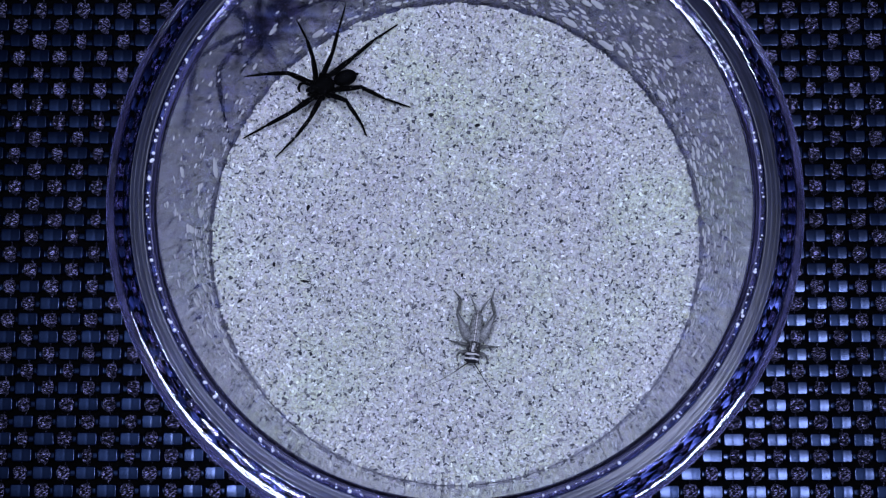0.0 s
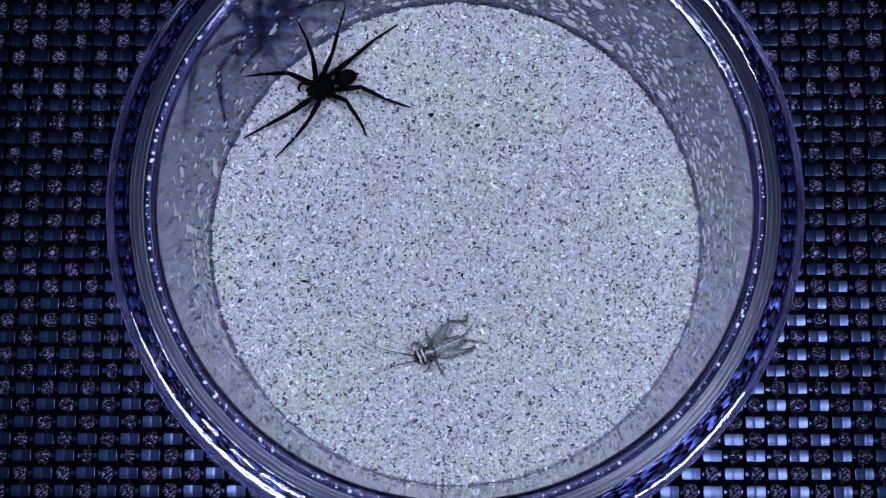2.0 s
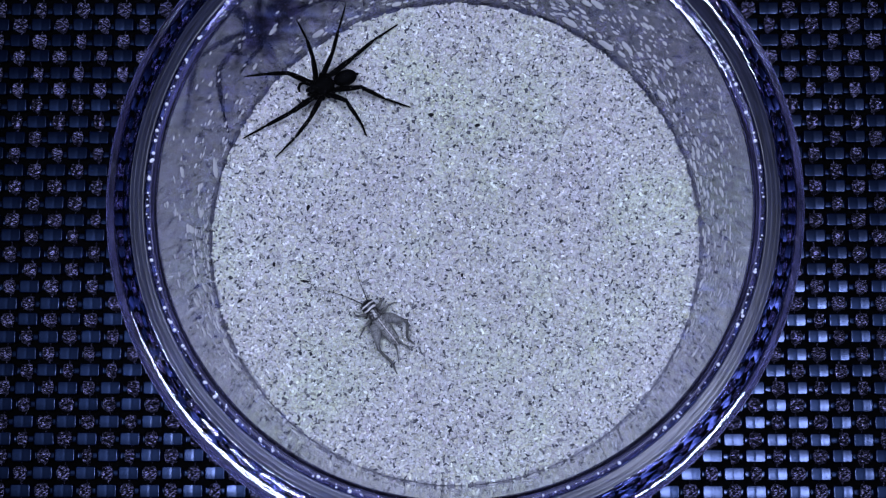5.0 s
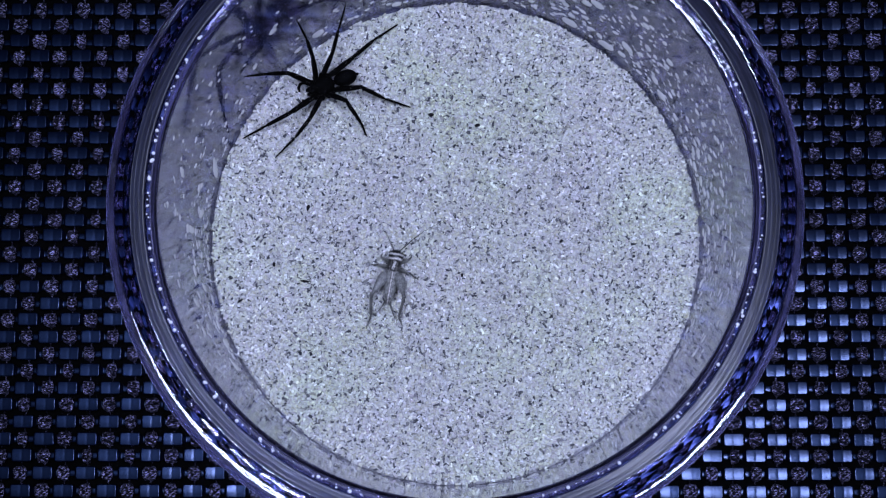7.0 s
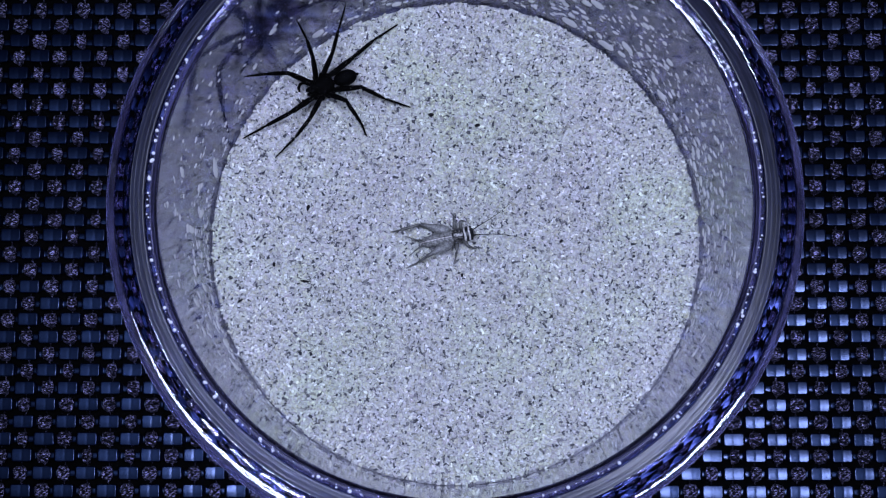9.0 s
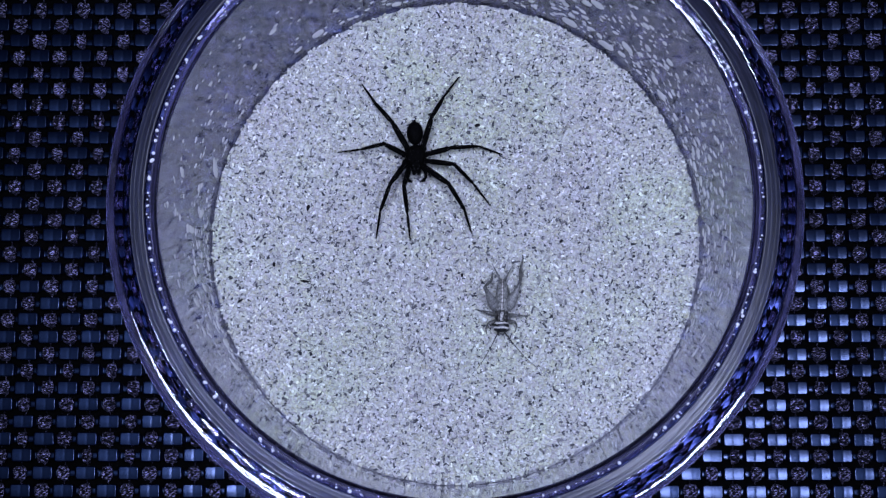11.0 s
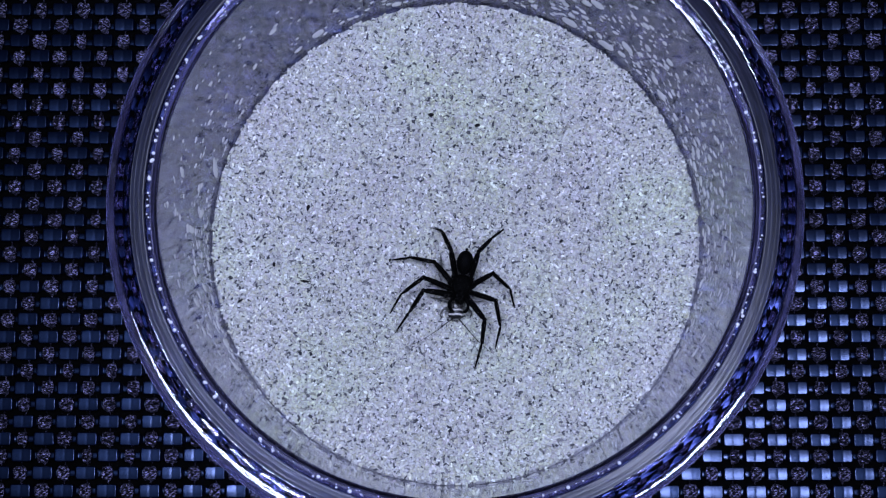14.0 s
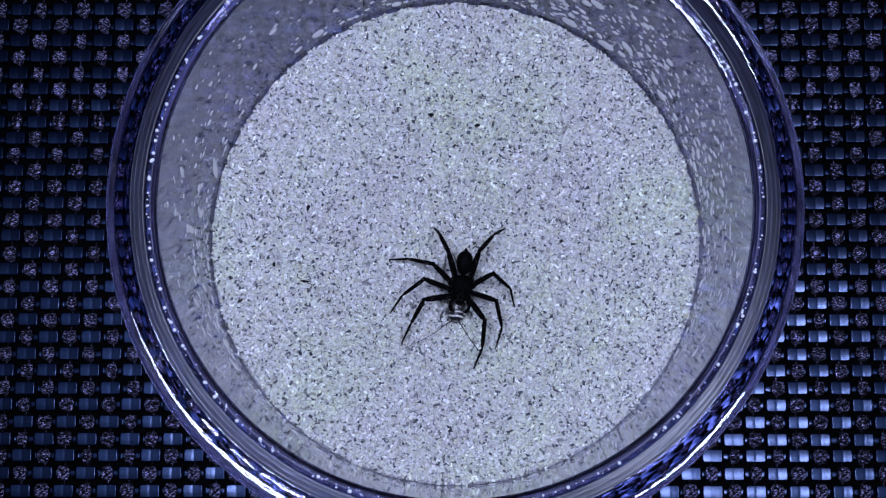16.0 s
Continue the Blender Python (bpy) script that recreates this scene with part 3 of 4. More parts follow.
def spider_times():
    """All stances in time order, with the steps of the walk that leads to the middle of the sand."""
    a, b = SPIDER_STANCES[0], SPIDER_STANCES[11.3]
    out = [(0, a), (9.2, a)]
    names = sorted(a[3])
    for n in range(1, 10):
        t = 9.2 + 2.1 * n / 10
        u = n / 10
        s = u * u * (3 - 2 * u)
        body = [a[k] + s * (b[k] - a[k]) for k in range(3)]
        legs = {}
        for name in names:
            first = (name[0] == "L") == (int(name[1]) % 2 == 1)
            # two gaits: each leg waits, then takes its steps in turn
            v = min(1.0, max(0.0, (u - (0.05 if first else 0.20)) / 0.75))
            v = v * v * (3 - 2 * v)
            lift = 1.5 * math.sin(math.pi * v) * (0.6 + 0.4 * math.cos(6 * math.pi * v))
            row = [p + v * (q - p) for p, q in zip(a[3][name], b[3][name])]
            row[6] += max(0.0, lift)
            legs[name] = row
        out.append((round(t, 2), (*body, legs)))
    out.append((11.3, b))
    out.append((11.4, b))
    out += [(t, s) for t, s in sorted(SPIDER_STANCES.items()) if t > 11.4]
    return out


def body_height(t):
    return SAND_Z + (3.9 if t < 11.45 else 4.4 if t < 11.65 else 5.2)


def abdomen_pitch(t):
    if t < 11.55:
        return -4
    if t < 12.3:
        return 25
    return 60 if t < 13 else 32 if t < 14 else 8


def move_spider(parts):
    body, belly = [], []
    legs = {name: ([], [], []) for name in parts["legs"]}
    for t, (x, y, heading, wish) in spider_times():
        m = pose(x * MM, y * MM, body_height(t) * MM, 0, 0, heading)
        body.append((t, m))
        belly.append((t, pose(-1.9 * MM, 0, 0.1 * MM, 0, abdomen_pitch(t), 0)))
        for name, row in wish.items():
            hx, hy = SPIDER_HIPS[int(name[1])]
            hip = Vector((hx, hy if name[0] == "L" else -hy, -0.25))
            zb = body_height(t)
            high = row[6] > SAND_Z + 6
            joints = settle(hip, local(m, row[0], row[1], zb + 2.2), local(m, row[2], row[3], 0.5 * (zb + row[6]) + (0 if high else 0.6)),
                            local(m, row[4], row[5], row[6]), SPIDER_LEGS[int(name[1])])
            leg_rows(legs[name], t, joints)
    walk(parts["root"], body)
    walk(parts["abdomen"], belly)
    for name, obs in parts["legs"].items():
        for ob, rows in zip(obs, legs[name]):
            walk(ob, rows)


# ---- cricket ----
CRICKET = []
HIND = (5.9, 4.3, 2.6)


def crouch(t, x, y, heading, HL=None, HR=None, AL=None, AR=None):
    CRICKET.append((t, x, y, heading, HL, HR, AL, AR))


def cricket():
    root = tagged(new("cricket"), "small grey-tan cricket with a black and cream banded head", "cricket")
    parts = {"root": root}
    head = joined(egg((3.5, 0, 0.1), (1.38, 1.46, 1.25), 24, 18, -0.04))
    hd = part("head", mesh_of("head", *head, HEAD), root, "black and cream banded head")
    eye = mesh_of("eye", *egg((0, 0, 0), (0.34, 0.22, 0.34), 12, 8), DARK_GLASS)
    for y in (1.2, -1.2):
        part("eye", eye, hd, m=pose(4.1 * MM, y * MM, 0.25 * MM))
    part("face", mesh_of("face", *joined(egg((4.45, 0, -0.35), (0.55, 0.75, 0.7), 14, 10)), DARK_GLASS), hd, "dark mouthparts")
    thorax = joined(egg((1.75, 0, 0.15), (1.2, 1.38, 1.2), 22, 14), egg((1.0, 0, 0.15), (1.0, 1.30, 1.15), 20, 12))
    part("thorax", mesh_of("thorax", *thorax, THORAX), root, "mottled black and cream thorax")
    # one tapering body, nipped in between its rings
    spine, girth = [], []
    for i in range(57):
        u = i / 56
        nip = 1 - 0.055 * abs(math.cos(math.pi * 9 * u)) ** 6
        cap = min(1.0, (u / 0.10) ** 0.5) * min(1.0, ((1 - u) / 0.16) ** 0.5)
        spine.append((1.35 - 7.0 * u, 0, 0.12 - 0.28 * u))
        girth.append(max(0.05, (1.42 - 0.62 * u ** 2.2) * nip * cap))
    abd = part("abdomen", mesh_of("abdomen", *tube(spine, girth, 20, 0.80), ABDOMEN), root, "tan ringed abdomen with a pale stripe")
    cerc = mesh_of("cercus", *tube([(0, 0, 0), (-1.2, 0.12, 0.05), (-2.6, 0.5, -0.15), (-3.4, 0.8, -0.5)], [0.22, 0.17, 0.11, 0.04], 8), LEGS_DARK)
    for y, a in ((0.45, -14), (-0.45, 14)):
        part("cercus", cerc, abd, m=pose(-5.15 * MM, y * MM, 0, 0 if y > 0 else 180, 0, a))
    femur = mesh_of("femur", *joined(tube([(0, 0, 0), (0.6, 0, 0.05), (1.6, 0, 0.1), (2.8, 0, 0.1), (4.0, 0, 0.05), (5.1, 0, 0), (5.9, 0, 0)],
                                          [0.40, 0.80, 1.02, 0.92, 0.58, 0.36, 0.38], 12, 0.8)), LEGS_TAN)
    spines = [tube([(0.8 + 0.55 * k, s * 0.15, 0), (1.0 + 0.55 * k, s * 0.55, 0.1)], [0.05, 0.015], 5) for k in range(6) for s in (-1, 1)]
    shin = mesh_of("shin", *joined(limb(HIND[1], 0.28, 0.26, 0.05), *spines), LEGS_DARK)
    foot = mesh_of("foot", *joined(limb(HIND[2], 0.22, 0.08, 0.05), tube([(0.1, 0, 0), (0.5, 0.4, 0)], [0.07, 0.02], 5)), LEGS_DARK)
    for side in ("HL", "HR"):
        leg = part("hind_leg", femur, root)
        parts[side] = (leg, part("shin", shin, leg), part("foot", foot, leg))
    small = (2.2, 2.0, 1.3)
    sf = mesh_of("small_femur", *limb(small[0], 0.36, 0.26, 0.15), LEGS_DARK)
    ss = mesh_of("small_shin", *limb(small[1], 0.22, 0.15, 0.05), LEGS_DARK)
    st = mesh_of("small_foot", *limb(small[2], 0.14, 0.06, 0.0), LEGS_DARK)
    for side, kind in (("ML", "middle_leg"), ("MR", "middle_leg"), ("FL", "fore_leg"), ("FR", "fore_leg")):
        leg = part(kind, sf, root)
        parts[side] = (leg, part("shin", ss, leg), part("foot", st, leg))
    whip = [(0, 0, 0), (1.5, 0.10, 0.35), (3.5, 0.30, 0.45), (6.0, 0.35, 0.2), (8.5, 0.1, -0.3), (10.5, -0.4, -0.9)]
    for side, s in (("AL", 1), ("AR", -1)):
        ant = mesh_of("antenna", *tube([(x, -s * y, z) for x, y, z in whip], [0.13, 0.10, 0.075, 0.055, 0.035, 0.02], 7), FEELER)
        parts[side] = part("antenna", ant, hd, "long thin dark antenna")
    return parts


def move_cricket(parts):
    rows = {"root": []}
    for side in ("HL", "HR", "ML", "MR", "FL", "FR"):
        rows[side] = ([], [], [])
    feel = {"AL": [], "AR": []}
    last = {"HL": None, "HR": None, "AL": 40, "AR": -45}
    dist = 0.0
    prev = None
    for t, x, y, heading, hl, hr, al, ar in CRICKET:
        z = SAND_Z + (2.0 if t < 11.9 else 1.6)
        m = pose(x * MM, y * MM, z * MM, 0, 0, heading)
        rows["root"].append((t, m))
        if prev is not None:
            dist += math.hypot(x - prev[0], y - prev[1])
        prev = (x, y)
        for side, given in (("HL", hl), ("HR", hr)):
            last[side] = given or last[side]
            g = last[side]
            s = 1 if side == "HL" else -1
            joints = settle((0.4, s * 1.05, 0.0), (g[0], g[1], 1.0), (g[2], g[3], -0.9), (g[4], g[5], 0.25 - z + SAND_Z), HIND)
            leg_rows(rows[side], t, joints)
        for side in ("ML", "MR", "FL", "FR"):
            s = 1 if side[1] == "L" else -1
            phase = 1 if side in ("ML", "FR") else -1
            swing = 0.7 * math.sin(dist * 0.9) * phase
            if side[0] == "M":
                wish = ((1.3, s * 1.0, -0.4), (1.1 + 0.5 * swing, s * 2.9, 0.3), (0.9 + swing, s * 4.1, -1.0), (0.6 + swing, s * 5.0, 0.2 - z + SAND_Z))
            else:
                wish = ((2.4, s * 0.9, -0.5), (2.9 + 0.5 * swing, s * 2.5, 0.2), (3.6 + swing, s * 2.9, -1.0), (4.4 + swing, s * 2.7, 0.2 - z + SAND_Z))
            leg_rows(rows[side], t, settle(*wish, (2.2, 2.0, 1.3)))
        for side, given in (("AL", al), ("AR", ar)):
            last[side] = given if given is not None else last[side]
            s = 1 if side == "AL" else -1
            feel[side].append((t, pose(4.55 * MM, s * 0.5 * MM, 0.35 * MM, 0, -4, last[side])))
    walk(parts["root"], rows["root"])
    for side in ("HL", "HR", "ML", "MR", "FL", "FR"):
        for ob, r in zip(parts[side], rows[side]):
            walk(ob, r)
    for side in ("AL", "AR"):
        walk(parts[side], feel[side])


DARK_GLASS = material("black_glossy_cuticle", (0.01, 0.01, 0.01), 0.2)[0]
FEELER = material("matt_dark_antenna", (0.03, 0.028, 0.026), 0.8, 0.0, 0.05)[0]
LEGS_DARK = grainy("dark_cricket_shin", (0.033, 0.033, 0.03), (0.12, 0.12, 0.108), 900.0, 0.45)
SPIDER_BROWN = grainy("brown_black_abdomen", (0.0007, 0.0007, 0.0007), (0.003, 0.003, 0.0033), 1500.0, 0.55, 0.015)

# where the spider stands: its body's middle and heading, then knee, ankle and tip of each leg, mm
stance(0, -25.4, 29.1, -159.7,
       L1=(-31.8, 23.3, -36.4, 21.6, -41.0, 19.6, 14.4), L2=(-27.1, 22.8, -30.4, 19.6, -35.1, 15.4, 14.4), L3=(-19.7, 24.4, -18.5, 22.3, -17.2, 20.1, 14.4), L4=(-18.9, 28.3, -13.6, 26.7, -8.1, 25.5, 14.4),
       R1=(-31.8, 30.9, -35.4, 29.1, -39.5, 27.4, 31.5), R2=(-26.8, 33.7, -27.4, 35.3, -29.5, 38.3, 35.1), R3=(-23.4, 34.8, -22.0, 38.4, -20.5, 43.1, 26.2), R4=(-20.0, 34.9, -15.9, 39.0, -10.5, 42.7, 14.4))
stance(11.3, -6.5, 14.4, -83.7,
       L1=(-0.6, 9.1, 1.5, 5.2, 3.0, 1.0, 14.4), L2=(1.0, 12.9, 4.8, 10.1, 8.6, 6.0, 14.4), L3=(0.3, 17.6, 4.8, 18.2, 9.7, 16.2, 14.4), L4=(-3.8, 22.7, -1.7, 27.3, 1.0, 31.9, 14.4),
       R1=(-8.6, 8.0, -7.9, 3.1, -7.2, -1.9, 14.4), R2=(-12.3, 9.6, -14.4, 4.7, -15.3, 0.0, 14.4), R3=(-12.9, 16.4, -17.9, 15.7, -22.9, 15.4, 14.4), R4=(-11.3, 20.9, -14.7, 25.1, -19.0, 31.7, 14.4))
stance(11.5, -3.3, 10.6, -71.1,
       L1=(1.0, 9.6, 2.1, 7.9, 3.2, 6.3, 14.4), L2=(3.7, 10.1, 6.4, 9.0, 8.8, 6.0, 14.4), L3=(2.6, 13.9, 5.9, 15.9, 9.7, 16.2, 14.4), L4=(-1.1, 20.0, -0.1, 25.0, 1.0, 31.3, 14.4),
       R1=(-5.4, 7.4, -4.6, 5.2, -4.2, 3.5, 14.4), R2=(-9.1, 6.9, -13.0, 3.1, -15.2, 0.0, 14.4), R3=(-9.1, 12.3, -14.6, 14.6, -20.2, 16.0, 14.4), R4=(-8.6, 15.6, -12.0, 19.5, -15.4, 23.5, 14.4))
stance(11.6, 7.6, -7.0, -67.4,
       L1=(10.5, -10.9, 10.0, -13.2, 8.5, -13.4, 14.4), L2=(14.2, -9.3, 14.8, -13.2, 12.2, -16.1, 14.4), L3=(10.5, -2.5, 14.9, -1.9, 19.3, -2.9, 14.4), L4=(8.2, 1.5, 8.6, 7.4, 8.6, 12.9, 14.4),
       R1=(6.3, -11.4, 6.8, -14.2, 7.5, -16.6, 14.4), R2=(2.4, -6.6, 2.6, -12.1, 3.4, -14.1, 14.4), R3=(3.1, -6.6, -0.1, -6.7, -0.6, -10.7, 14.4), R4=(2.6, -0.7, -1.7, 3.0, -5.8, 7.4, 14.4))
stance(11.7, 5.4, -9.9, -84.4,
       L1=(10.5, -11.4, 10.0, -14.8, 8.5, -16.6, 14.4), L2=(12.3, -11.4, 12.3, -14.3, 11.9, -16.3, 14.4), L3=(9.2, -7.3, 10.6, -9.4, 11.7, -12.3, 14.4), L4=(8.4, -3.4, 10.1, 1.9, 12.2, 6.8, 14.4),
       R1=(1.7, -13.0, 1.8, -15.8, 2.0, -17.7, 14.4), R2=(-0.9, -10.3, -2.0, -14.8, 1.0, -17.1, 14.4), R3=(-0.6, -7.3, -1.2, -8.9, -0.1, -11.2, 14.4), R4=(2.8, -3.6, -0.6, 1.4, -4.7, 5.0, 14.4))
stance(11.8, 6.1, -11.3, -95.3,
       L1=(10.5, -12.5, 11.3, -16.4, 10.6, -19.3, 14.4), L2=(12.6, -12.5, 13.2, -15.3, 12.7, -17.7, 14.4), L3=(11.0, -8.2, 12.7, -12.1, 13.3, -13.9, 14.4), L4=(9.8, -4.5, 11.2, 0.8, 12.6, 7.3, 14.4),
       R1=(3.4, -14.6, 3.4, -16.9, 3.6, -18.2, 14.4), R2=(1.0, -10.3, 0.0, -14.2, 1.5, -16.6, 14.4), R3=(2.6, -7.4, -0.1, -9.4, -0.6, -12.3, 14.4), R4=(4.2, -4.4, -0.1, -0.2, -3.9, 2.1, 14.4))
stance(12.0, 2.8, -9.1, -102.4,
       L1=(5.2, -13.5, 5.2, -16.4, 4.7, -19.1, 14.4), L2=(9.4, -10.3, 8.4, -12.6, 6.3, -12.3, 14.4), L3=(7.1, -7.1, 9.3, -8.7, 8.8, -9.6, 14.4), L4=(6.8, -3.4, 9.0, 0.3, 11.1, 4.3, 14.4),
       R1=(-1.7, -9.2, -3.8, -12.1, -5.3, -16.6, 14.4), R2=(-3.3, -6.6, -6.2, -9.4, -6.4, -12.8, 14.4), R3=(-3.3, -5.6, -2.6, -7.8, -1.7, -9.0, 14.4), R4=(0.2, -2.8, -1.9, 0.3, -4.1, 2.1, 14.4))
stance(12.2, -0.1, -8.8, -111.9,
       L1=(2.5, -15.1, 2.0, -16.9, 0.6, -19.3, 14.4), L2=(6.2, -11.9, 5.2, -14.2, 4.2, -14.2, 14.4), L3=(5.9, -8.2, 7.9, -10.0, 8.0, -10.7, 14.4), L4=(3.9, -3.9, 6.3, -1.3, 9.4, 1.9, 14.4),
       R1=(-3.8, -8.2, -6.0, -10.5, -7.8, -11.7, 14.4), R2=(-5.4, -6.4, -9.0, -9.4, -9.2, -12.8, 14.4), R3=(-2.9, -3.9, -6.0, -3.2, -9.8, -4.1, 14.4), R4=(-0.9, -3.4, -2.2, -0.2, -4.1, 1.9, 14.4))
stance(12.5, 0.7, -9.1, -109.7,
       L1=(3.8, -15.6, 2.3, -20.1, 0.8, -23.6, 14.4), L2=(6.6, -13.0, 7.5, -18.0, 7.5, -21.7, 14.4), L3=(6.7, -8.4, 9.9, -10.5, 11.2, -13.2, 14.4), L4=(5.2, -3.6, 8.5, 0.1, 9.4, 1.9, 14.4),
       R1=(-5.4, -9.2, -9.7, -13.7, -11.7, -16.9, 14.4), R2=(-6.4, -7.1, -10.4, -10.5, -12.5, -14.4, 14.4), R3=(-4.5, -3.7, -8.6, -3.5, -12.3, -4.0, 14.4), R4=(0.5, -3.4, -2.0, 1.2, -4.1, 2.0, 14.4))
stance(13.5, 1.2, -9.8, -100.5,
       L1=(4.9, -15.9, 4.6, -20.7, 3.4, -25.2, 14.4), L2=(7.3, -12.8, 8.2, -17.5, 7.5, -21.4, 14.4), L3=(6.8, -7.8, 10.2, -10.0, 11.2, -13.2, 14.4), L4=(4.5, -3.6, 6.9, -0.8, 9.4, 1.9, 14.4),
       R1=(-4.6, -10.0, -9.2, -14.2, -12.1, -17.5, 14.4), R2=(-5.9, -8.2, -10.4, -11.0, -12.5, -14.5, 14.4), R3=(-4.3, -4.4, -8.6, -4.0, -12.3, -4.1, 14.4), R4=(-0.3, -3.9, -2.2, 0.9, -4.2, 2.0, 14.4))
stance(14.5, 1.1, -10.0, -97.8,
       L1=(5.5, -16.2, 5.0, -20.7, 3.4, -25.2, 14.4), L2=(7.4, -13.0, 8.6, -17.5, 7.5, -21.4, 14.4), L3=(7.3, -7.9, 10.3, -10.5, 11.2, -13.4, 14.4), L4=(4.5, -3.9, 7.2, -0.5, 9.4, 1.6, 14.4),
       R1=(-4.6, -11.2, -8.4, -15.6, -11.1, -19.5, 14.4), R2=(-5.7, -8.7, -10.0, -11.3, -12.5, -14.5, 14.4), R3=(-4.3, -5.5, -8.6, -4.3, -12.3, -4.1, 14.4), R4=(-0.9, -3.9, -2.8, 0.6, -3.9, 2.1, 14.4))
stance(16.0, 1.2, -10.0, -96.8,
       L1=(5.5, -16.7, 5.0, -21.4, 3.4, -25.0, 14.4), L2=(7.4, -12.8, 8.8, -17.7, 7.5, -21.4, 14.4), L3=(7.1, -7.8, 10.3, -10.2, 11.2, -13.2, 14.4), L4=(4.7, -3.4, 7.2, -0.2, 9.5, 1.9, 14.4),
       R1=(-5.2, -12.4, -8.4, -16.9, -10.5, -20.7, 14.4), R2=(-5.7, -8.9, -10.0, -11.5, -12.5, -14.5, 14.4), R3=(-4.3, -5.7, -8.9, -4.5, -12.3, -4.1, 14.4), R4=(-1.1, -4.4, -3.1, 0.3, -4.1, 2.1, 14.4))

# where the cricket crouches: its middle and heading, then its hind legs and antennae in its own space, mm
crouch(0, 3.6, -19.5, -97.6, HL=(-5.2, 3.3, -7.5, 2.2, -10.6, 2.6), HR=(-3.8, -3.7, -7.3, -3.4, -9.0, -5.2), AL=43, AR=-53)
crouch(0.5, 3.0, -19.5, -101.9, HL=(-5.3, 3.3, -8.0, 2.2, -11.2, 2.3), HR=(-3.2, -3.8, -5.4, -2.7, -7.4, -3.7), AL=36, AR=-49)
crouch(1, 2.0, -20.1, -112.8, HL=(-7.4, 3.3, -8.3, 3.5, -9.6, 4.0), HR=(-3.8, -4.2, -5.7, -2.7, -7.3, -4.2), AL=43, AR=-45)
crouch(1.5, -0.2, -20.4, -138.0, HL=(-6.7, 2.3, -8.7, 1.7, -10.2, 1.9), HR=(-2.8, -3.7, -5.7, -3.9, -6.9, -5.0), AL=42, AR=-46)
crouch(2, -3.3, -21.4, -157.3, HL=(-5.6, 2.5, -7.6, 2.0, -9.1, 2.3), HR=(-4.0, -3.7, -6.9, -2.8, -8.1, -4.5), AL=-4, AR=-37)
crouch(2.5, -9.4, -21.3, -185.8, HL=(-5.3, 2.7, -8.6, 1.8, -10.6, 2.3), HR=(-3.5, -3.9, -5.5, -2.2, -8.0, -2.6), AL=-11, AR=-30)
crouch(3, -13.2, -19.1, -207.7, HL=(-4.8, 3.3, -7.4, 2.7, -9.7, 3.0), HR=(-3.8, -4.1, -5.7, -1.7, -7.5, -2.3), AL=28, AR=-15)
crouch(3.5, -14.5, -17.6, -220.4, HL=(-4.3, 3.8, -7.1, 3.5, -9.2, 4.0), HR=(-3.5, -3.9, -5.8, -1.6, -7.4, -2.4), AL=35, AR=-10)
crouch(4.2, -14.5, -17.6, -220.4, HL=(-4.3, 3.8, -7.1, 3.5, -9.2, 4.0), HR=(-3.5, -3.9, -5.8, -1.6, -7.4, -2.4), AL=35, AR=-10)
crouch(6.3, -13.7, -12.9, -254.9, HL=(-5.5, 3.2, -8.6, 2.1, -10.4, 2.6), HR=(-3.0, -3.8, -5.8, -2.4, -7.2, -3.0), AL=32, AR=-46)
crouch(6.5, -13.5, -12.6, -253.0, HL=(-5.5, 3.2, -8.6, 2.1, -10.4, 2.6), HR=(-3.0, -3.8, -5.8, -2.4, -7.2, -3.0), AL=32, AR=-46)
crouch(6.6, -12.9, -11.2, -258.5)
crouch(6.7, -12.5, -10.0, -266.0)
crouch(6.8, -12.3, -9.7, -267.0, HL=(-5.3, 3.2, -8.8, 2.4, -10.9, 2.8), HR=(-3.6, -3.6, -6.0, -2.0, -7.6, -2.6), AL=38, AR=-50)
crouch(6.9, -12.4, -8.8, -271.0)
crouch(7, -11.9, -7.2, -280.3, HL=(-5.0, 3.2, -8.5, 2.7, -10.7, 3.2), HR=(-4.2, -3.1, -7.8, -2.6, -9.2, -3.5), AL=42, AR=-44)
crouch(7.5, -9.8, -4.4, -297.2, HL=(-5.0, 3.6, -8.4, 3.1, -10.7, 3.9), HR=(-3.3, -3.9, -5.4, -1.6, -7.6, -2.5), AL=31, AR=-53)
crouch(8, -6.9, -1.8, -319.8, HL=(-5.3, 3.1, -8.7, 2.0, -11.0, 2.0), HR=(-3.5, -3.7, -6.0, -1.8, -7.1, -2.7), AL=26, AR=-42)
crouch(8.5, -6.6, -1.8, -319.4, HL=(-5.6, 3.1, -8.7, 2.1, -10.9, 2.4), HR=(-3.6, -3.6, -6.1, -1.8, -7.4, -2.7), AL=29, AR=-50)
crouch(8.8, -4.6, -1.2, -323.0, HL=(-5.6, 3.1, -8.7, 2.1, -10.9, 2.4), HR=(-3.6, -3.6, -6.1, -1.8, -7.4, -2.7), AL=28, AR=-45)
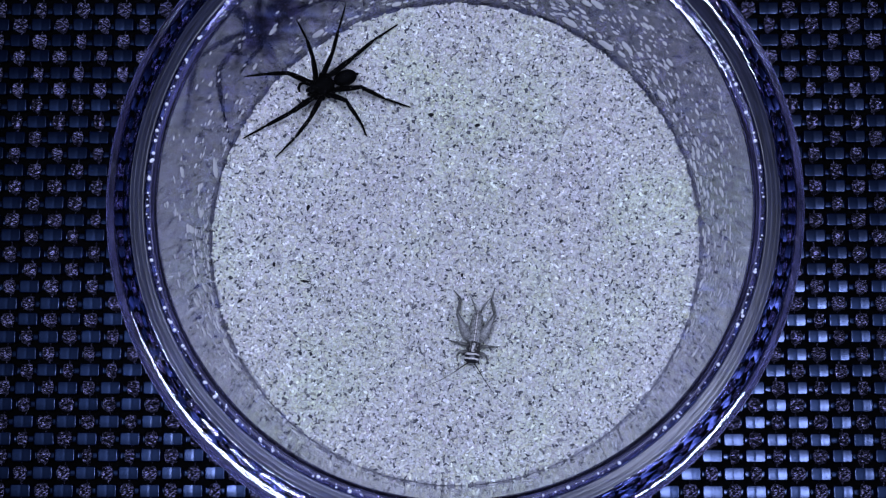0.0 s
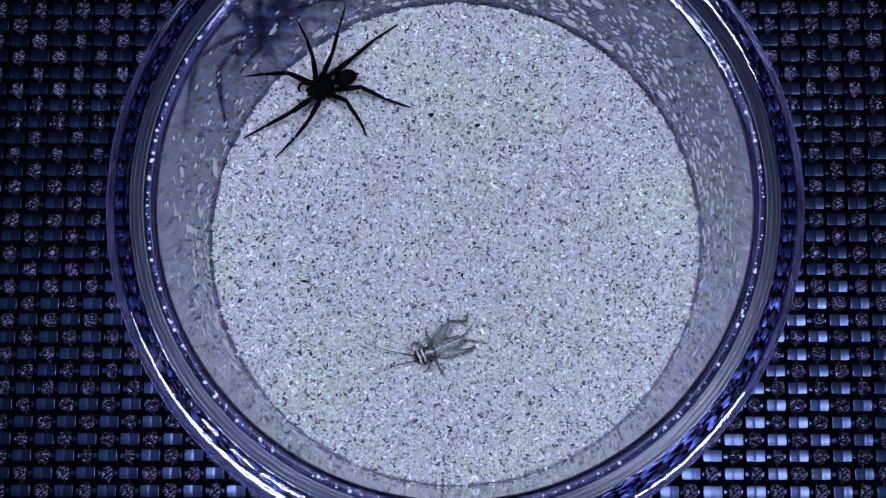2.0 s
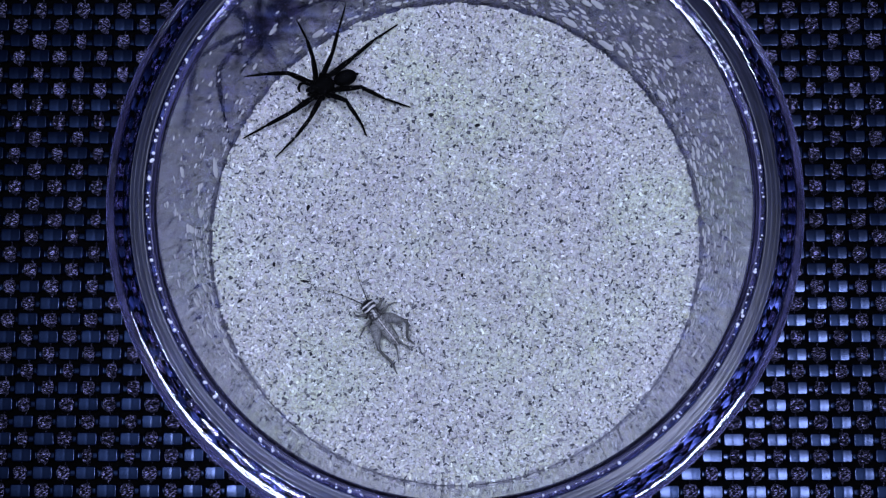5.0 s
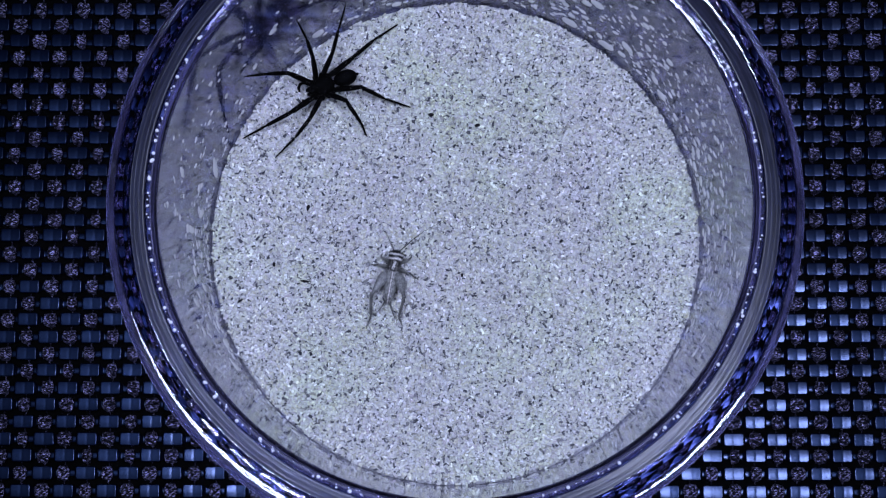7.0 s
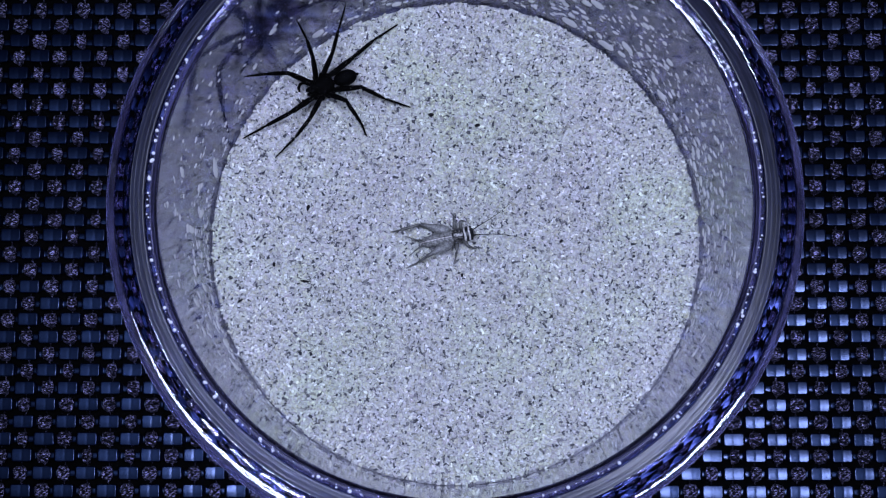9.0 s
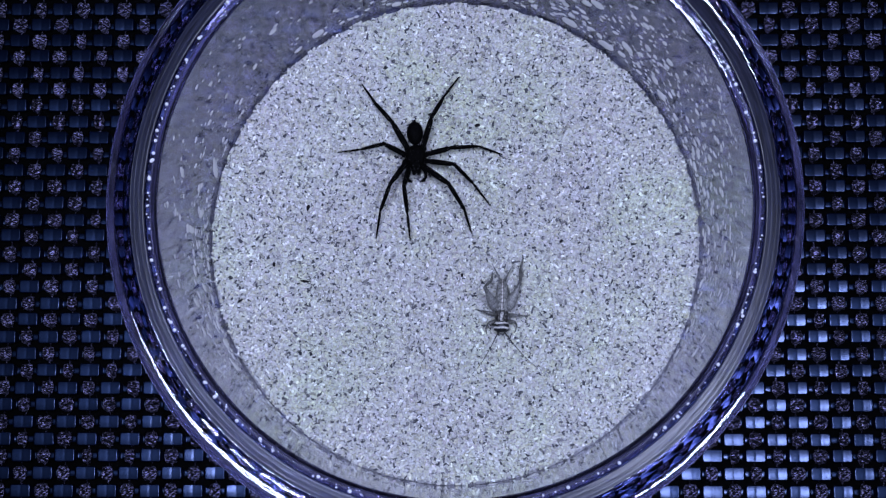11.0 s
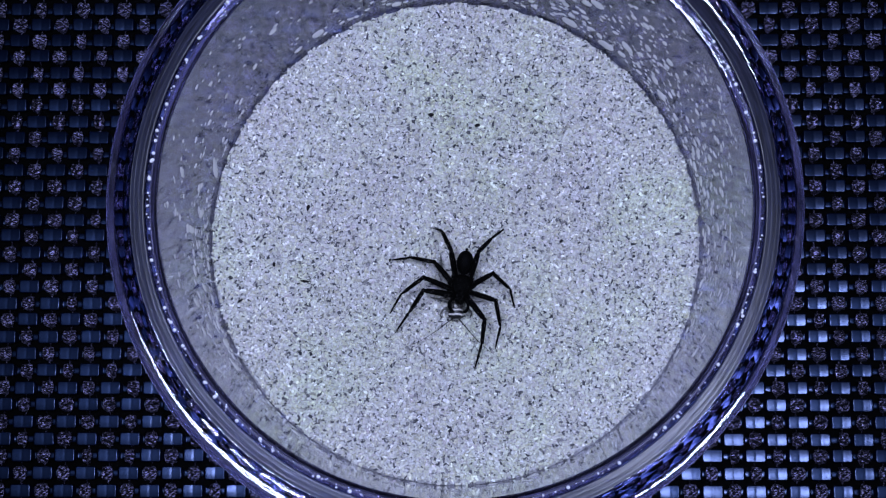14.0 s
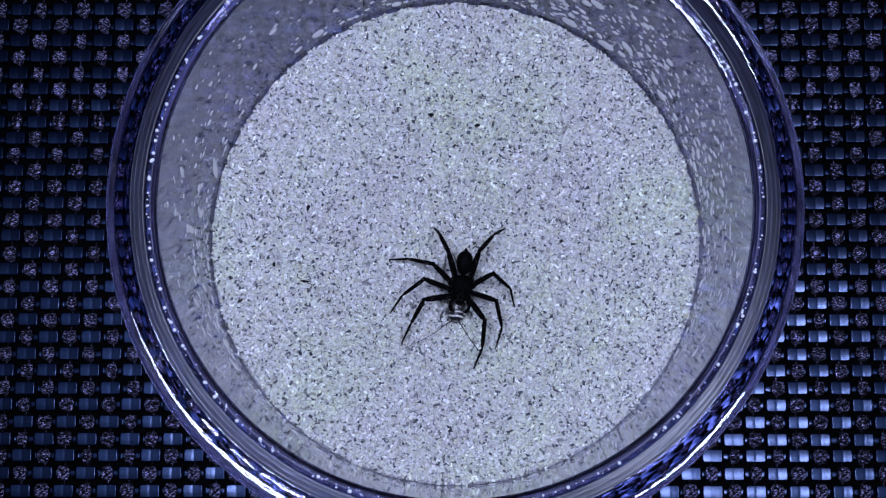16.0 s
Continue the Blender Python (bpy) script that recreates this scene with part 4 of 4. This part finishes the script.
crouch(8.9, -2.4, -0.4, -336.0, HL=(-5.6, 3.3, -9.0, 2.6, -10.9, 3.2), HR=(-4.6, -3.2, -7.2, -3.0, -8.8, -3.6))
crouch(9, -1.1, -0.1, -348.5, HL=(-5.6, 3.9, -9.1, 3.2, -10.7, 3.6), HR=(-5.05, -3.0, -7.4, -3.4, -9.0, -3.8), AL=24, AR=-15)
crouch(9.1, -1.1, -0.1, -348.5, HL=(-5.6, 3.9, -9.1, 3.2, -10.7, 3.6), HR=(-5.05, -3.0, -7.4, -3.4, -9.0, -3.8), AL=24, AR=-15)
crouch(9.2, -1.1, -0.1, -348.5, HL=(-5.6, 3.5, -9.1, 2.9, -10.9, 3.9), HR=(-2.7, -3.7, -5.5, -2.4, -7.2, -2.1), AL=24, AR=-15)
crouch(10.2, 7.4, -3.6, -411.9)
crouch(11.3, 8.8, -15.3, -455.8, HL=(-4.9, 3.4, -7.1, 3.6, -10.5, 3.7), HR=(-3.2, -3.2, -5.0, -1.6, -7.0, -1.9), AL=48, AR=-33)
crouch(11.4, 8.6, -15.4, -458.4, HL=(-5.0, 3.4, -7.2, 3.5, -10.6, 3.5), HR=(-2.9, -3.1, -4.8, -1.6, -6.8, -2.0))
crouch(11.5, 6.6, -17.6, -483.4, HL=(-6.3, 2.4, -8.5, 2.4, -10.6, 2.4), HR=(-3.3, -3.2, -6.2, -3.1, -7.9, -3.2))
crouch(11.7, 3.6, -17.6, -479.1)
crouch(11.8, 4.3, -17.2, -477.2)
crouch(12.0, 2.4, -10.8, -462.8)
crouch(12.2, -0.8, -10.6, -460.3, AL=44, AR=-43)
crouch(12.5, -1.4, -10.4, -467.5, AL=59, AR=-54)
crouch(13.5, -0.3, -10.9, -457.0, AL=52, AR=-61)
crouch(14.5, 0.4, -11.1, -449.4, AL=42, AR=-50)
crouch(16, 0.5, -11.4, -456.4, AL=43, AR=-52)


def motions():
    move_spider(SPIDER_PARTS)
    move_cricket(CRICKET_PARTS)


table()
sand()
plastic_cup()
placemat()
SPIDER_PARTS = spider()
CRICKET_PARTS = cricket()
motions()
